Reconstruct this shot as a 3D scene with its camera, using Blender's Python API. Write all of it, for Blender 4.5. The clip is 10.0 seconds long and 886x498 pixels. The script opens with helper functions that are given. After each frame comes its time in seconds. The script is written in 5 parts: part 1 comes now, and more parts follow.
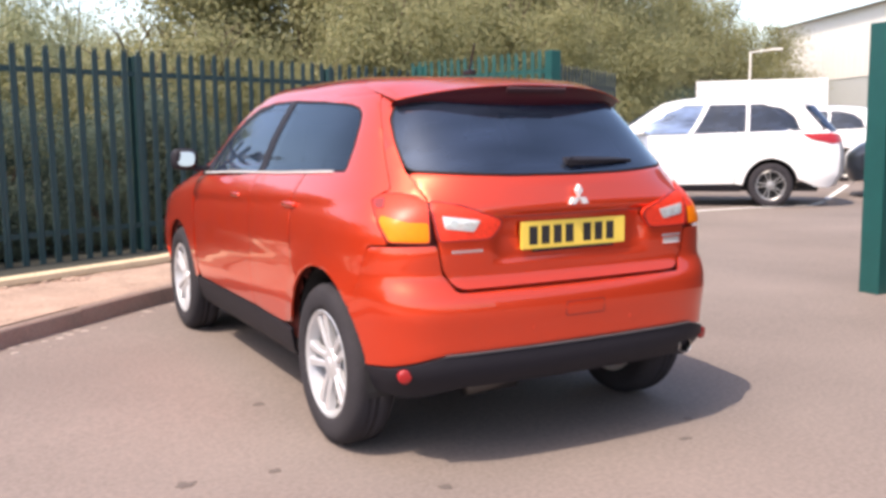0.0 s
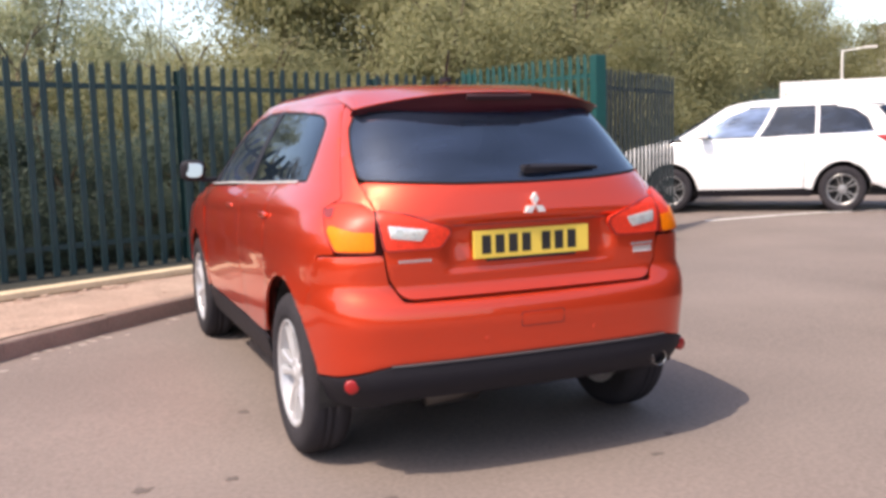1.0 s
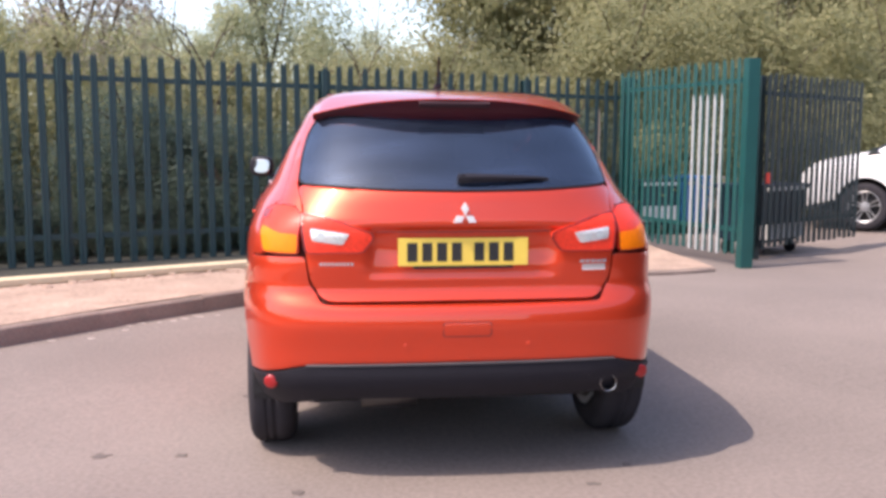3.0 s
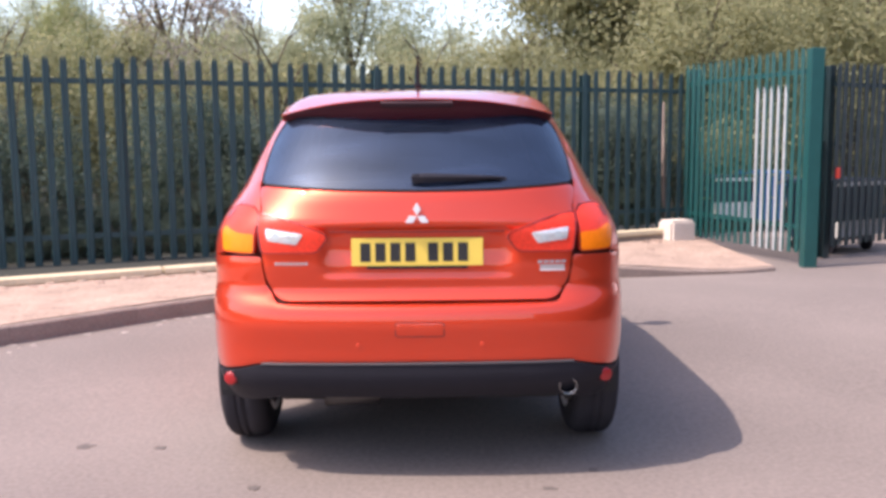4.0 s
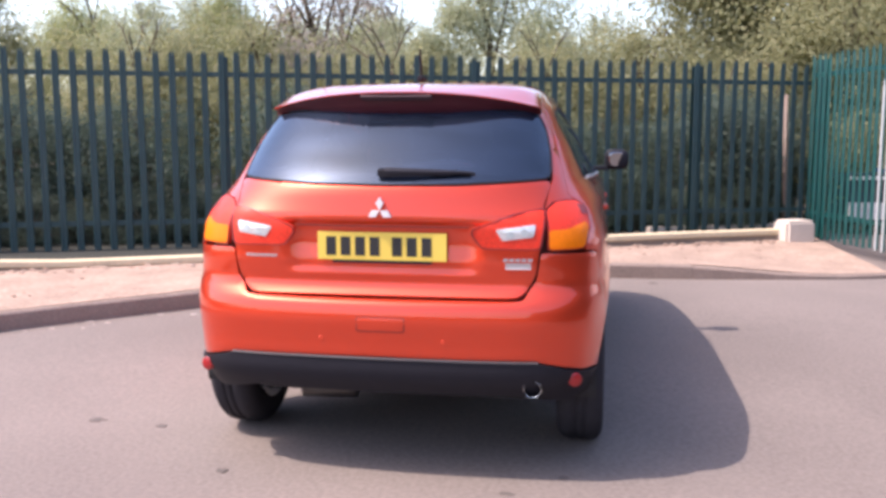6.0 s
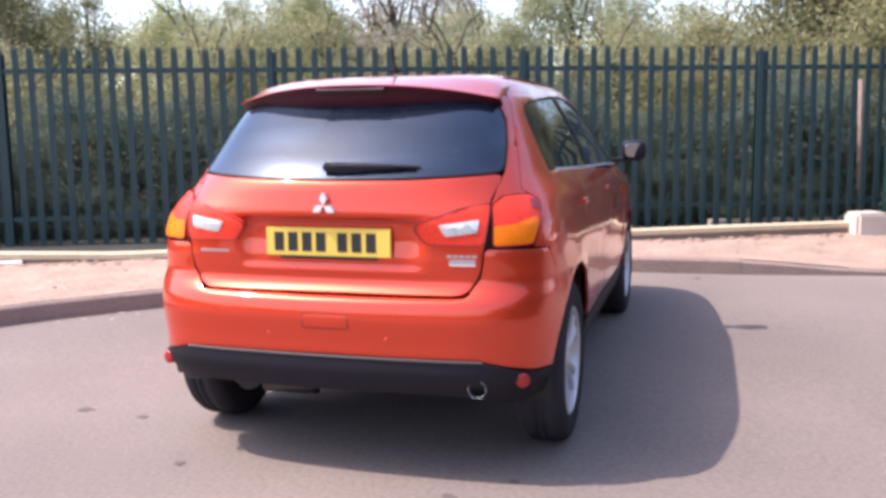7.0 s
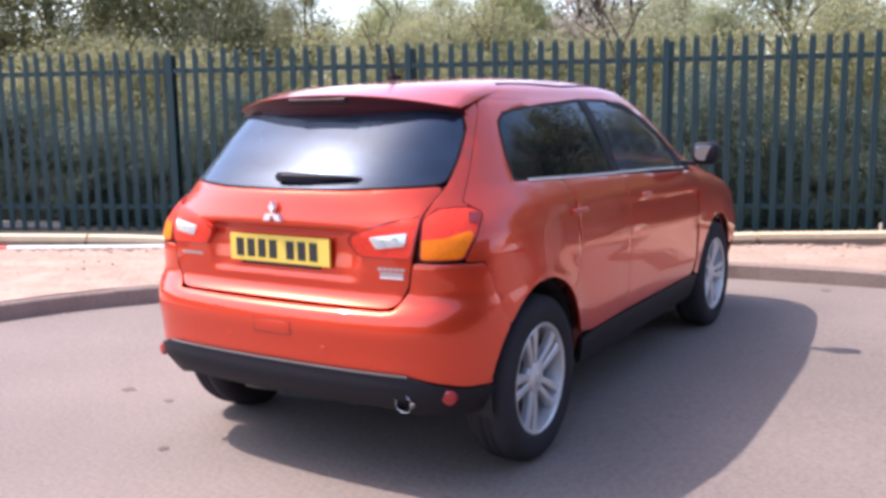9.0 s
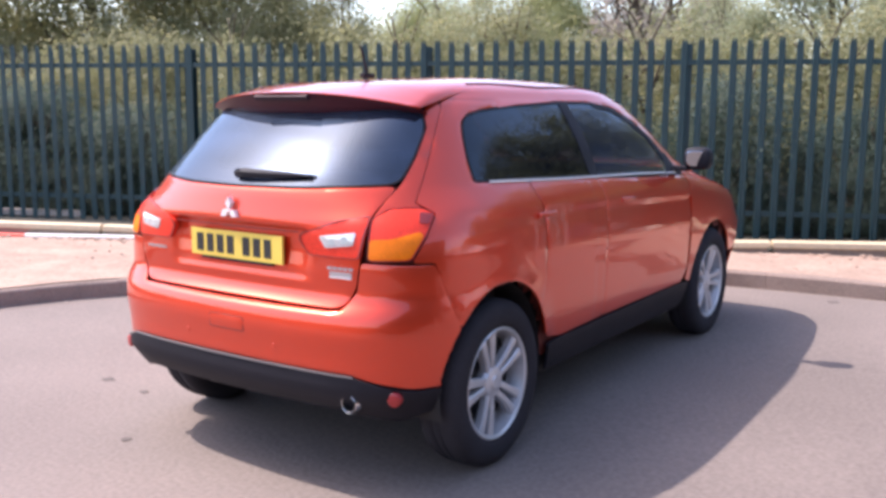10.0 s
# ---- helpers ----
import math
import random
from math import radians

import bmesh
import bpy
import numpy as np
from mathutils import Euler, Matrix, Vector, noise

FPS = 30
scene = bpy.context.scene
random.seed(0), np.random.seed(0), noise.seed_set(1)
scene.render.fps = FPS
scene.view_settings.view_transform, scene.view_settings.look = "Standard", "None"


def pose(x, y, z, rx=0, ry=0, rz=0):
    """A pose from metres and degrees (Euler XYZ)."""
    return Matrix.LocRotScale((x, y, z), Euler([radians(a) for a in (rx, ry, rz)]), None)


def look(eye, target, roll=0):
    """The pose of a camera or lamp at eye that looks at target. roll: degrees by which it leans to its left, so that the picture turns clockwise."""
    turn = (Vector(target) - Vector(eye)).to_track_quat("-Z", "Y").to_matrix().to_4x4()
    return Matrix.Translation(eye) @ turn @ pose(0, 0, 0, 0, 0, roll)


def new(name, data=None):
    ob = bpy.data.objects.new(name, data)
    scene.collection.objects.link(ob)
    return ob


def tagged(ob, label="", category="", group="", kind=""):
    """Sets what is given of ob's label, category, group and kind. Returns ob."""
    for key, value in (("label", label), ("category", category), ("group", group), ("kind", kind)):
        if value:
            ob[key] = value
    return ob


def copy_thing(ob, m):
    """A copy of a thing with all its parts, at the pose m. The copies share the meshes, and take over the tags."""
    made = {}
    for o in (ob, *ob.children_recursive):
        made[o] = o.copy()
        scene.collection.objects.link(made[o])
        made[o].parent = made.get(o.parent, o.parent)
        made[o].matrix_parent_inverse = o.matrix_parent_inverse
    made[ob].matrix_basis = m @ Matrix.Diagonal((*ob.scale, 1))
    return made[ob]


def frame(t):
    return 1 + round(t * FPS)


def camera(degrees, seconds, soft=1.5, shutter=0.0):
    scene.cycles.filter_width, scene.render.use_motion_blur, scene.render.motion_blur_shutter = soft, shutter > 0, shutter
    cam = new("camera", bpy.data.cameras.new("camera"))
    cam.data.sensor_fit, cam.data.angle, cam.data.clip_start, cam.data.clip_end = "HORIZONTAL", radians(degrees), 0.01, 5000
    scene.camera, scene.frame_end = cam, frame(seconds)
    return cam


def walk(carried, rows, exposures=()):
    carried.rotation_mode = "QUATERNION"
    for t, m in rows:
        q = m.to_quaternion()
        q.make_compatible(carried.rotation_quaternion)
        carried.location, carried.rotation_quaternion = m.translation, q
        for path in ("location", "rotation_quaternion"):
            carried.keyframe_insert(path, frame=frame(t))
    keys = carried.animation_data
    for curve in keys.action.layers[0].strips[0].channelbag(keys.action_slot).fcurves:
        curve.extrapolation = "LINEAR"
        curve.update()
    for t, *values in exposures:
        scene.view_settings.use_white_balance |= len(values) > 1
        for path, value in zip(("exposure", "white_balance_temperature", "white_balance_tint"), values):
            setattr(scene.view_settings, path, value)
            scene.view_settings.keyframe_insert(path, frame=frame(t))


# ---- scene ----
cam = camera(51.6, 10.0, soft=3.4)
PATH = [
    (0, (-2.261, -3.034, 1.297), (-1.314, -1.291, 1.047), -0.7),
    (0.5, (-1.999, -3.11, 1.298), (-1.12, -1.33, 1.054), -0.8),
    (1, (-1.744, -3.246, 1.292), (-0.978, -1.413, 1.061), -1.6),
    (1.5, (-1.457, -3.384, 1.302), (-0.832, -1.5, 1.056), -0.4),
    (2, (-1.158, -3.4, 1.323), (-0.598, -1.5, 1.049), -0.6),
    (2.5, (-0.852, -3.516, 1.317), (-0.43, -1.575, 1.082), -1.1),
    (2.7, (-0.745, -3.56, 1.310), (-0.40, -1.605, 1.080), -0.6),
    (3.8, (-0.037, -3.58, 1.327), (0.058, -1.596, 1.097), 0.3),
    (4, (0.049, -3.601, 1.327), (0.078, -1.616, 1.091), -0.4),
    (4.5, (0.195, -3.621, 1.328), (0.127, -1.637, 1.087), 0.3),
    (5, (0.304, -3.638, 1.33), (0.186, -1.658, 1.073), -0.1),
    (5.2, (0.423, -3.638, 1.325), (0.252, -1.663, 1.063), -0.2),
    (6.5, (1.102, -3.364, 1.34), (0.675, -1.426, 1.092), -0.1),
    (7, (1.424, -3.272, 1.338), (0.867, -1.37, 1.068), -0.7),
    (7.5, (1.68, -3.108, 1.359), (1.001, -1.246, 1.09), -0.5),
    (8, (1.945, -2.983, 1.346), (1.145, -1.168, 1.095), -1.2),
    (8.5, (2.291, -2.905, 1.433), (1.307, -1.186, 1.153), -0.9),
    (9, (2.465, -2.759, 1.422), (1.43, -1.074, 1.127), -0.9),
    (9.5, (2.604, -2.608, 1.434), (1.509, -0.965, 1.113), 1.2),
    (10, (2.741, -2.539, 1.428), (1.625, -0.907, 1.129), 0.3),
]
walk(cam, [(t, look(eye, target, roll)) for t, eye, target, roll in PATH],
     [(0, 1.53, 7500, 16), (0.5, 1.39, 7550, 16), (1.0, 1.32, 7550, 16), (2.0, 1.42, 7450, 17), (2.5, 1.49, 7250, 18), (5, 1.61, 6900, 21), (10, 1.72, 6700, 20)])

# ---- light: high sun from the car's left, clear hazy sky ----
world = bpy.data.worlds.new("sky")
scene.world = world
world.use_nodes = True
sky = world.node_tree.nodes.new("ShaderNodeTexSky")
sky.sky_type, sky.sun_disc = "NISHITA", False
sky.sun_elevation, sky.sun_rotation = radians(55), radians(-109)
sky.air_density, sky.dust_density, sky.ozone_density = 1.0, 1.8, 1.5
back = world.node_tree.nodes["Background"]
back.inputs["Strength"].default_value = 0.15
world.node_tree.links.new(sky.outputs["Color"], back.inputs["Color"])
sun = new("sun", bpy.data.lights.new("sun", "SUN"))
sun.data.energy, sun.data.angle, sun.data.color = 2.0, radians(0.6), (1.0, 0.95, 0.88)
sun.matrix_world = look((-6.5, -2.3, 10.0), (0, 0, 0))


# ---- materials ----
def material(name, colour, rough=0.6, metal=0.0, vary=0.0, scale=8.0, bump=0.0, fine=120.0, coat=0.0, coat_rough=0.04, second=None, spread=0.5, shine=0.5):
    """A surface whose colour drifts at two scales towards a second tone, with fine relief."""
    m = bpy.data.materials.new(name)
    m.use_nodes = True
    t = m.node_tree
    b = t.nodes["Principled BSDF"]
    b.inputs["Base Color"].default_value = (*colour, 1)
    b.inputs["Roughness"].default_value, b.inputs["Metallic"].default_value = rough, metal
    b.inputs["Specular IOR Level"].default_value = shine
    if coat:
        b.inputs["Coat Weight"].default_value, b.inputs["Coat Roughness"].default_value = coat, coat_rough
    where = t.nodes.new("ShaderNodeTexCoord").outputs["Object"]
    if vary:
        big, small = t.nodes.new("ShaderNodeTexNoise"), t.nodes.new("ShaderNodeTexNoise")
        for n, s, d in ((big, scale, 4), (small, fine, 3)):
            n.inputs["Scale"].default_value, n.inputs["Detail"].default_value = s, d
            t.links.new(where, n.inputs["Vector"])
        both = t.nodes.new("ShaderNodeMath")
        both.operation = "MULTIPLY_ADD"
        both.inputs[1].default_value = 0.55
        t.links.new(small.outputs[0], both.inputs[0])
        half = t.nodes.new("ShaderNodeMath")
        half.operation, half.inputs[1].default_value = "MULTIPLY", 0.45
        t.links.new(big.outputs[0], half.inputs[0])
        t.links.new(half.outputs[0], both.inputs[2])
        ramp = t.nodes.new("ShaderNodeValToRGB")
        other = second or tuple(c * (1 - vary) for c in colour)
        ramp.color_ramp.elements[0].position, ramp.color_ramp.elements[1].position = 0.5 - spread / 2, 0.5 + spread / 2
        ramp.color_ramp.elements[0].color = (*other, 1)
        ramp.color_ramp.elements[1].color = (*(min(1, c * (1 + vary * 0.5)) for c in colour), 1)
        t.links.new(both.outputs[0], ramp.inputs[0])
        t.links.new(ramp.outputs[0], b.inputs["Base Color"])
    if bump:
        n, d = t.nodes.new("ShaderNodeTexNoise"), t.nodes.new("ShaderNodeBump")
        n.inputs["Scale"].default_value, n.inputs["Detail"].default_value = fine, 4
        d.inputs["Strength"].default_value, d.inputs["Distance"].default_value = bump, 0.01
        t.links.new(where, n.inputs["Vector"])
        t.links.new(n.outputs[0], d.inputs["Height"])
        t.links.new(d.outputs[0], b.inputs["Normal"])
    return m


def pane_material(name, tint, ior=1.5):
    """Tinted window glass: what lies behind shows darkened, with a clear mirror image on top."""
    m = bpy.data.materials.new(name)
    m.use_nodes = True
    t = m.node_tree
    t.nodes.remove(t.nodes["Principled BSDF"])
    clear, shine, mix, fres = (t.nodes.new(k) for k in ("ShaderNodeBsdfTransparent", "ShaderNodeBsdfGlossy", "ShaderNodeMixShader", "ShaderNodeFresnel"))
    clear.inputs["Color"].default_value = (*tint, 1)
    shine.inputs["Roughness"].default_value = 0.015
    # mirror image tinted blue to pass for a bluer sky
    shine.inputs["Color"].default_value = (0.80, 0.90, 1, 1)
    fres.inputs["IOR"].default_value = ior
    t.links.new(fres.outputs[0], mix.inputs[0])
    t.links.new(clear.outputs[0], mix.inputs[1])
    t.links.new(shine.outputs[0], mix.inputs[2])
    t.links.new(mix.outputs[0], t.nodes["Material Output"].inputs["Surface"])
    return m


def dust_sky_pane(name, tint, ior, dust=0.07, gloss=0.12):
    """Tinted glass under a light-scattering film of dust, its blue painted in for reflected sky."""
    m = pane_material(name, tint, ior)
    t = m.node_tree
    out = t.nodes["Material Output"].inputs["Surface"]
    film, haze, both, over, spots = (t.nodes.new(k) for k in ("ShaderNodeBsdfDiffuse", "ShaderNodeBsdfGlossy", "ShaderNodeMixShader", "ShaderNodeMixShader", "ShaderNodeTexNoise"))
    film.inputs["Color"].default_value = (0.30, 0.42, 0.72, 1)
    haze.inputs["Color"].default_value, haze.inputs["Roughness"].default_value = (0.40, 0.60, 1.0, 1), 0.3
    spots.inputs["Scale"].default_value = 3.0
    amount = t.nodes.new("ShaderNodeMath")
    amount.operation, amount.inputs[1].default_value = "MULTIPLY", dust * 2
    t.links.new(spots.outputs[0], amount.inputs[0])
    both.inputs[0].default_value = gloss
    t.links.new(film.outputs[0], both.inputs[1])
    t.links.new(haze.outputs[0], both.inputs[2])
    t.links.new(amount.outputs[0], over.inputs[0])
    t.links.new(out.links[0].from_socket, over.inputs[1])
    t.links.new(both.outputs[0], over.inputs[2])
    t.links.new(over.outputs[0], out)
    return m


def leaf_material(name, colour, second):
    m = material(name, colour, 0.65)
    t = m.node_tree
    b = t.nodes["Principled BSDF"]
    geo, ramp = t.nodes.new("ShaderNodeNewGeometry"), t.nodes.new("ShaderNodeValToRGB")
    ramp.color_ramp.elements[0].color, ramp.color_ramp.elements[1].color = (*colour, 1), (*second, 1)
    t.links.new(geo.outputs["Random Per Island"], ramp.inputs[0])
    t.links.new(ramp.outputs[0], b.inputs["Base Color"])
    back_lit, add = t.nodes.new("ShaderNodeBsdfTranslucent"), t.nodes.new("ShaderNodeMixShader")
    t.links.new(ramp.outputs[0], back_lit.inputs["Color"])
    add.inputs[0].default_value = 0.55
    t.links.new(b.outputs[0], add.inputs[1])
    t.links.new(back_lit.outputs[0], add.inputs[2])
    t.links.new(add.outputs[0], t.nodes["Material Output"].inputs["Surface"])
    return m


ASPHALT = material("worn_asphalt", (0.195, 0.156, 0.138), 0.9, vary=0.30, scale=0.6, bump=0.35, fine=45, spread=0.34)
KERB = material("kerb_concrete", (0.29, 0.215, 0.18), 0.9, vary=0.4, scale=3, bump=0.4, fine=60)
VERGE = material("pale_sandy_gravel", (0.385, 0.268, 0.207), 0.95, vary=0.50, scale=4.0, bump=0.8, fine=30, spread=0.45)
LAMP_CLEAR = material("pinkish_lens", (0.055, 0.026, 0.032), 0.6, vary=0.2, scale=60, shine=0.2)
TIMBER = material("pale_timber", (0.62, 0.50, 0.33), 0.7, vary=0.25, scale=3, bump=0.3, fine=30)
BOARD = material("grey_brown_board", (0.24, 0.19, 0.15), 0.85, vary=0.3, scale=4, bump=0.4, fine=30)
CONCRETE = material("pale_concrete", (0.62, 0.53, 0.46), 0.9, vary=0.15, scale=4, bump=0.3, fine=50)
# soil colour darkened in place of shade, as the sun reaches the bank
SOIL = material("soil_with_shade", (0.035, 0.035, 0.027), 0.95, vary=0.5, scale=2, bump=0.6, fine=20)
FENCE = material("blue_green_steel", (0.010, 0.042, 0.046), 0.5, vary=0.3, scale=6, bump=0.05, fine=80)
GLINT_STEEL = material("sun_glint_steel", (0.62, 0.64, 0.64), 0.4, metal=0.4, vary=0.15, scale=12)
GATE_GREEN = material("green_steel", (0.005, 0.066, 0.063), 0.4, vary=0.25, scale=6, bump=0.05, fine=80)
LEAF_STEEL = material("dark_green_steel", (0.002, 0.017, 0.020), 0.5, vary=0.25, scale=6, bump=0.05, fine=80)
LINE = material("white_road_paint", (0.75, 0.73, 0.7), 0.8, vary=0.2, scale=4)
PAINT = material("orange_red_paint", (0.69, 0.047, 0.0115), 0.36, metal=0.58, vary=0.08, scale=2, fine=900, coat=1.0, coat_rough=0.035)
BLACK = material("black_plastic", (0.017, 0.0155, 0.0205), 0.55, vary=0.2, scale=20, bump=0.1, fine=400, shine=0.18)
SHELL = material("dark_inner_metal", (0.02, 0.018, 0.019), 0.8, vary=0.2)
# red paint darkened for the spoiler's shaded underside; also the roof channels
MAROON = material("maroon_shade_and_channel", (0.065, 0.006, 0.011), 0.4, vary=0.2, scale=10)
BODY_INNER = material("dark_red_primer", (0.13, 0.018, 0.013), 0.7, vary=0.2)
LIP_HIGHLIGHT = material("lip_highlight_grey", (0.055, 0.048, 0.050), 0.5, vary=0.25, scale=12)
SILENCER = material("bright_aluminised_steel", (0.09, 0.085, 0.085), 0.35, metal=0.8, vary=0.2, scale=14)
TRIM_BADGE = material("dull_badge_metal", (0.42, 0.38, 0.38), 0.35, metal=0.4)
BADGE = material("bright_badge_metal", (0.85, 0.85, 0.86), 0.25, metal=0.35)
RUBBER = material("tyre_rubber", (0.036, 0.033, 0.038), 0.9, vary=0.3, scale=10, bump=0.2, fine=120, shine=0.15)
ALLOY = material("silver_alloy", (0.58, 0.58, 0.60), 0.36, metal=0.5, vary=0.08, scale=20)
CHROME = material("chrome", (0.85, 0.85, 0.86), 0.08, metal=1.0)
STEEL = material("disc_shade_steel", (0.022, 0.022, 0.024), 0.6, metal=0.5, vary=0.2)
YELLOW = material("yellow_plate", (0.76, 0.53, 0.085), 0.5, vary=0.06, scale=20)
LETTER = material("plate_black", (0.015, 0.014, 0.014), 0.5)
RED_LENS = material("red_lens", (0.80, 0.045, 0.020), 0.42, vary=0.3, scale=60, shine=0.25, coat=0.12, coat_rough=0.3)
DEEP_RED = material("deep_red_lens", (0.33, 0.008, 0.010), 0.3, vary=0.2, scale=80, coat=0.4)
LENS_SHADE_RED = material("dark_red_lens_and_shade", (0.22, 0.018, 0.016), 0.35, vary=0.2, scale=60, coat=0.15, coat_rough=0.2)
AMBER = material("amber_lens", (0.90, 0.19, 0.002), 0.45, vary=0.15, scale=60, coat=0.15, coat_rough=0.25, shine=0.15)
CLEAR_LENS = material("silvery_lens", (0.70, 0.69, 0.68), 0.2, metal=0.35, vary=0.35, scale=40, coat=1.0)
BOWL = material("grey_green_bowl", (0.42, 0.46, 0.46), 0.3, vary=0.2, scale=60)
SEAT = material("dark_cloth", (0.03, 0.03, 0.033), 0.9, vary=0.3, scale=30)
TINT = dust_sky_pane("tinted_glass", (0.04, 0.045, 0.06), 1.72, 0.050, 0.42)
# parked cars' side glass: the film's pale blue replaces sky reflections
SKY_TINT = dust_sky_pane("sky_paled_tinted_glass", (0.04, 0.045, 0.06), 1.5, 0.045)
SKY_CLEAR = dust_sky_pane("sky_paled_glass", (0.30, 0.34, 0.36), 1.5, 0.28)
SIDE_TINT = dust_sky_pane("tinted_side_glass", (0.035, 0.035, 0.038), 1.45, 0.012)
MIRROR = material("mirror_glass", (0.36, 0.38, 0.42), 0.03, metal=1.0)
CLEAR = dust_sky_pane("window_glass", (0.30, 0.34, 0.34), 1.5, 0.05)
WHITE_PAINT = material("white_paint", (0.82, 0.82, 0.83), 0.3, vary=0.03, coat=1.0)
DARK_PAINT = material("dark_blue_paint", (0.02, 0.025, 0.035), 0.3, vary=0.1, coat=1.0)
CLADDING = material("cream_cladding", (0.72, 0.70, 0.66), 0.6, vary=0.06, scale=0.4)
GREY_CLAD = material("grey_cladding", (0.45, 0.47, 0.47), 0.6, vary=0.08, scale=0.4)
BLUE = material("blue_plastic", (0.02, 0.13, 0.34), 0.5, vary=0.15, scale=6)
BARK = material("bark", (0.10, 0.075, 0.05), 0.95, vary=0.4, scale=6, bump=0.6, fine=25)
LEAF_A = leaf_material("yellow_green_leaves", (0.39, 0.39, 0.17), (0.28, 0.32, 0.15))
LEAF_B = leaf_material("dull_green_leaves", (0.32, 0.355, 0.205), (0.43, 0.43, 0.275))
LEAF_D = leaf_material("deep_olive_leaves", (0.235, 0.24, 0.115), (0.325, 0.305, 0.155))
TWIG = leaf_material("pale_brown_twigs", (0.27, 0.23, 0.19), (0.38, 0.33, 0.28))
LEAF_C = leaf_material("dark_ivy_leaves", (0.062, 0.095, 0.076), (0.125, 0.17, 0.122))


# ---- building helpers ----
def thing(name, label, category, group="", at=(0, 0, 0), turn=0.0):
    ob = new(name)
    ob.empty_display_size = 0.1
    ob.matrix_world = pose(*at, 0, 0, turn)
    return tagged(ob, label, category, group)


def mesh(name, bm, mats, smooth=False):
    data = bpy.data.meshes.new(name)
    if smooth:
        for f in bm.faces:
            f.smooth = True
    bm.to_mesh(data)
    bm.free()
    for m in mats if isinstance(mats, (list, tuple)) else (mats,):
        data.materials.append(m)
    return data


def part(name, bm, mat, parent, label="", smooth=False):
    ob = new(name, mesh(name, bm, mat, smooth))
    ob.parent = parent
    return tagged(ob, label) if label else ob


def solo(name, bm, mat, label, category, kind="", group="", smooth=False):
    return tagged(new(name, mesh(name, bm, mat, smooth)), label, category, group, kind)


def share(name, data, parent, m=None):
    """Another object on a mesh that is there already."""
    ob = new(name, data)
    ob.parent = parent
    if m is not None:
        ob.matrix_local = m
    return ob


def box(bm, lo, hi, bevel=0.0, m=None):
    size, mid = Vector(hi) - Vector(lo), (Vector(hi) + Vector(lo)) / 2
    made = bmesh.ops.create_cube(bm, size=1, matrix=Matrix.Translation(mid) @ Matrix.Diagonal((*size, 1)))["verts"]
    if bevel:
        edges = {e for v in made for e in v.link_edges}
        made = bmesh.ops.bevel(bm, geom=list(edges), offset=bevel, segments=2, affect="EDGES", profile=0.7)["verts"]
    if m is not None:
        bmesh.ops.transform(bm, matrix=m, verts=list({v for v in made}))
    return bm


def tube(bm, a, b, r, r2=None, n=10):
    a, b = Vector(a), Vector(b)
    m = Matrix.Translation((a + b) / 2) @ (b - a).to_track_quat("Z", "Y").to_matrix().to_4x4()
    bmesh.ops.create_cone(bm, cap_ends=True, segments=n, radius1=r, radius2=r if r2 is None else r2, depth=(b - a).length, matrix=m)
    return bm


def lathe(bm, rings, n=40, closed=False, m=None):
    """Turns (radius, offset) rings about the x axis."""
    rows = []
    for r, o in rings:
        rows.append([bm.verts.new((o, r * math.cos(2 * math.pi * k / n), r * math.sin(2 * math.pi * k / n))) for k in range(n)])
    for p, q in zip(rows, rows[1:] + (rows[:1] if closed else [])):
        for k in range(n):
            bm.faces.new((p[k], p[(k + 1) % n], q[(k + 1) % n], q[k]))
    if m is not None:
        bmesh.ops.transform(bm, matrix=m, verts=[v for row in rows for v in row])
    return bm


def sweep(bm, path, section, closed=True):
    """Carries a section of (out, up) points along a path of (x, y, z); out is to the path's right."""
    rows = []
    for k, p in enumerate(path):
        d = Vector(path[min(k + 1, len(path) - 1)]) - Vector(path[max(k - 1, 0)])
        side = Vector((d.y, -d.x, 0)).normalized()
        rows.append([bm.verts.new(Vector(p) + side * o + Vector((0, 0, u))) for o, u in section])
    n = len(section)
    for p, q in zip(rows, rows[1:]):
        for k in range(n if closed else n - 1):
            bm.faces.new((p[k], q[k], q[(k + 1) % n], p[(k + 1) % n]))
    if closed:
        bm.faces.new(rows[0])
        bm.faces.new(rows[-1][::-1])
    bmesh.ops.recalc_face_normals(bm, faces=bm.faces)
    return bm


def curve_through(points, per=8):
    """A smooth line through points (Catmull-Rom)."""
    p = [Vector(v) for v in points]
    p = [2 * p[0] - p[1]] + p + [2 * p[-1] - p[-2]]
    out = []
    for a, b, c, d in zip(p, p[1:], p[2:], p[3:]):
        for k in range(per):
            s = k / per
            out.append(0.5 * ((2 * b) + (c - a) * s + (2 * a - 5 * b + 4 * c - d) * s * s + (3 * b - a - 3 * c + d) * s ** 3))
    return out + [p[-2]]


# ---- ground, kerb, paving ----
def fall(x, y):
    """The asphalt's height: it falls a few centimetres from the verge towards the middle of the yard and rises beyond the gateway."""
    s = min(1.0, max(0.0, (y - 0.2) / 4.3))
    e = min(1.0, max(0.0, (x - 4.0) / 4.0))
    r = min(1.0, max(0.0, (x - 5.5) / 3.5))
    return -0.040 * (1 - s * s * (3 - 2 * s)) * (1 - e) + 0.08 * r * r * (3 - 2 * r)


bm = bmesh.new()
steps = [-600, -200, -80, -40, -20] + [k * 0.5 - 12 for k in range(65)] + [25, 40, 80, 200, 600]
grid = [[bm.verts.new((x, y, fall(x, y) + (0.0015 * noise.noise(Vector((x * 0.5, y * 0.5, 0))) - 0.002 if abs(x) < 19 and abs(y) < 19 else -0.01))) for x in steps] for y in steps]
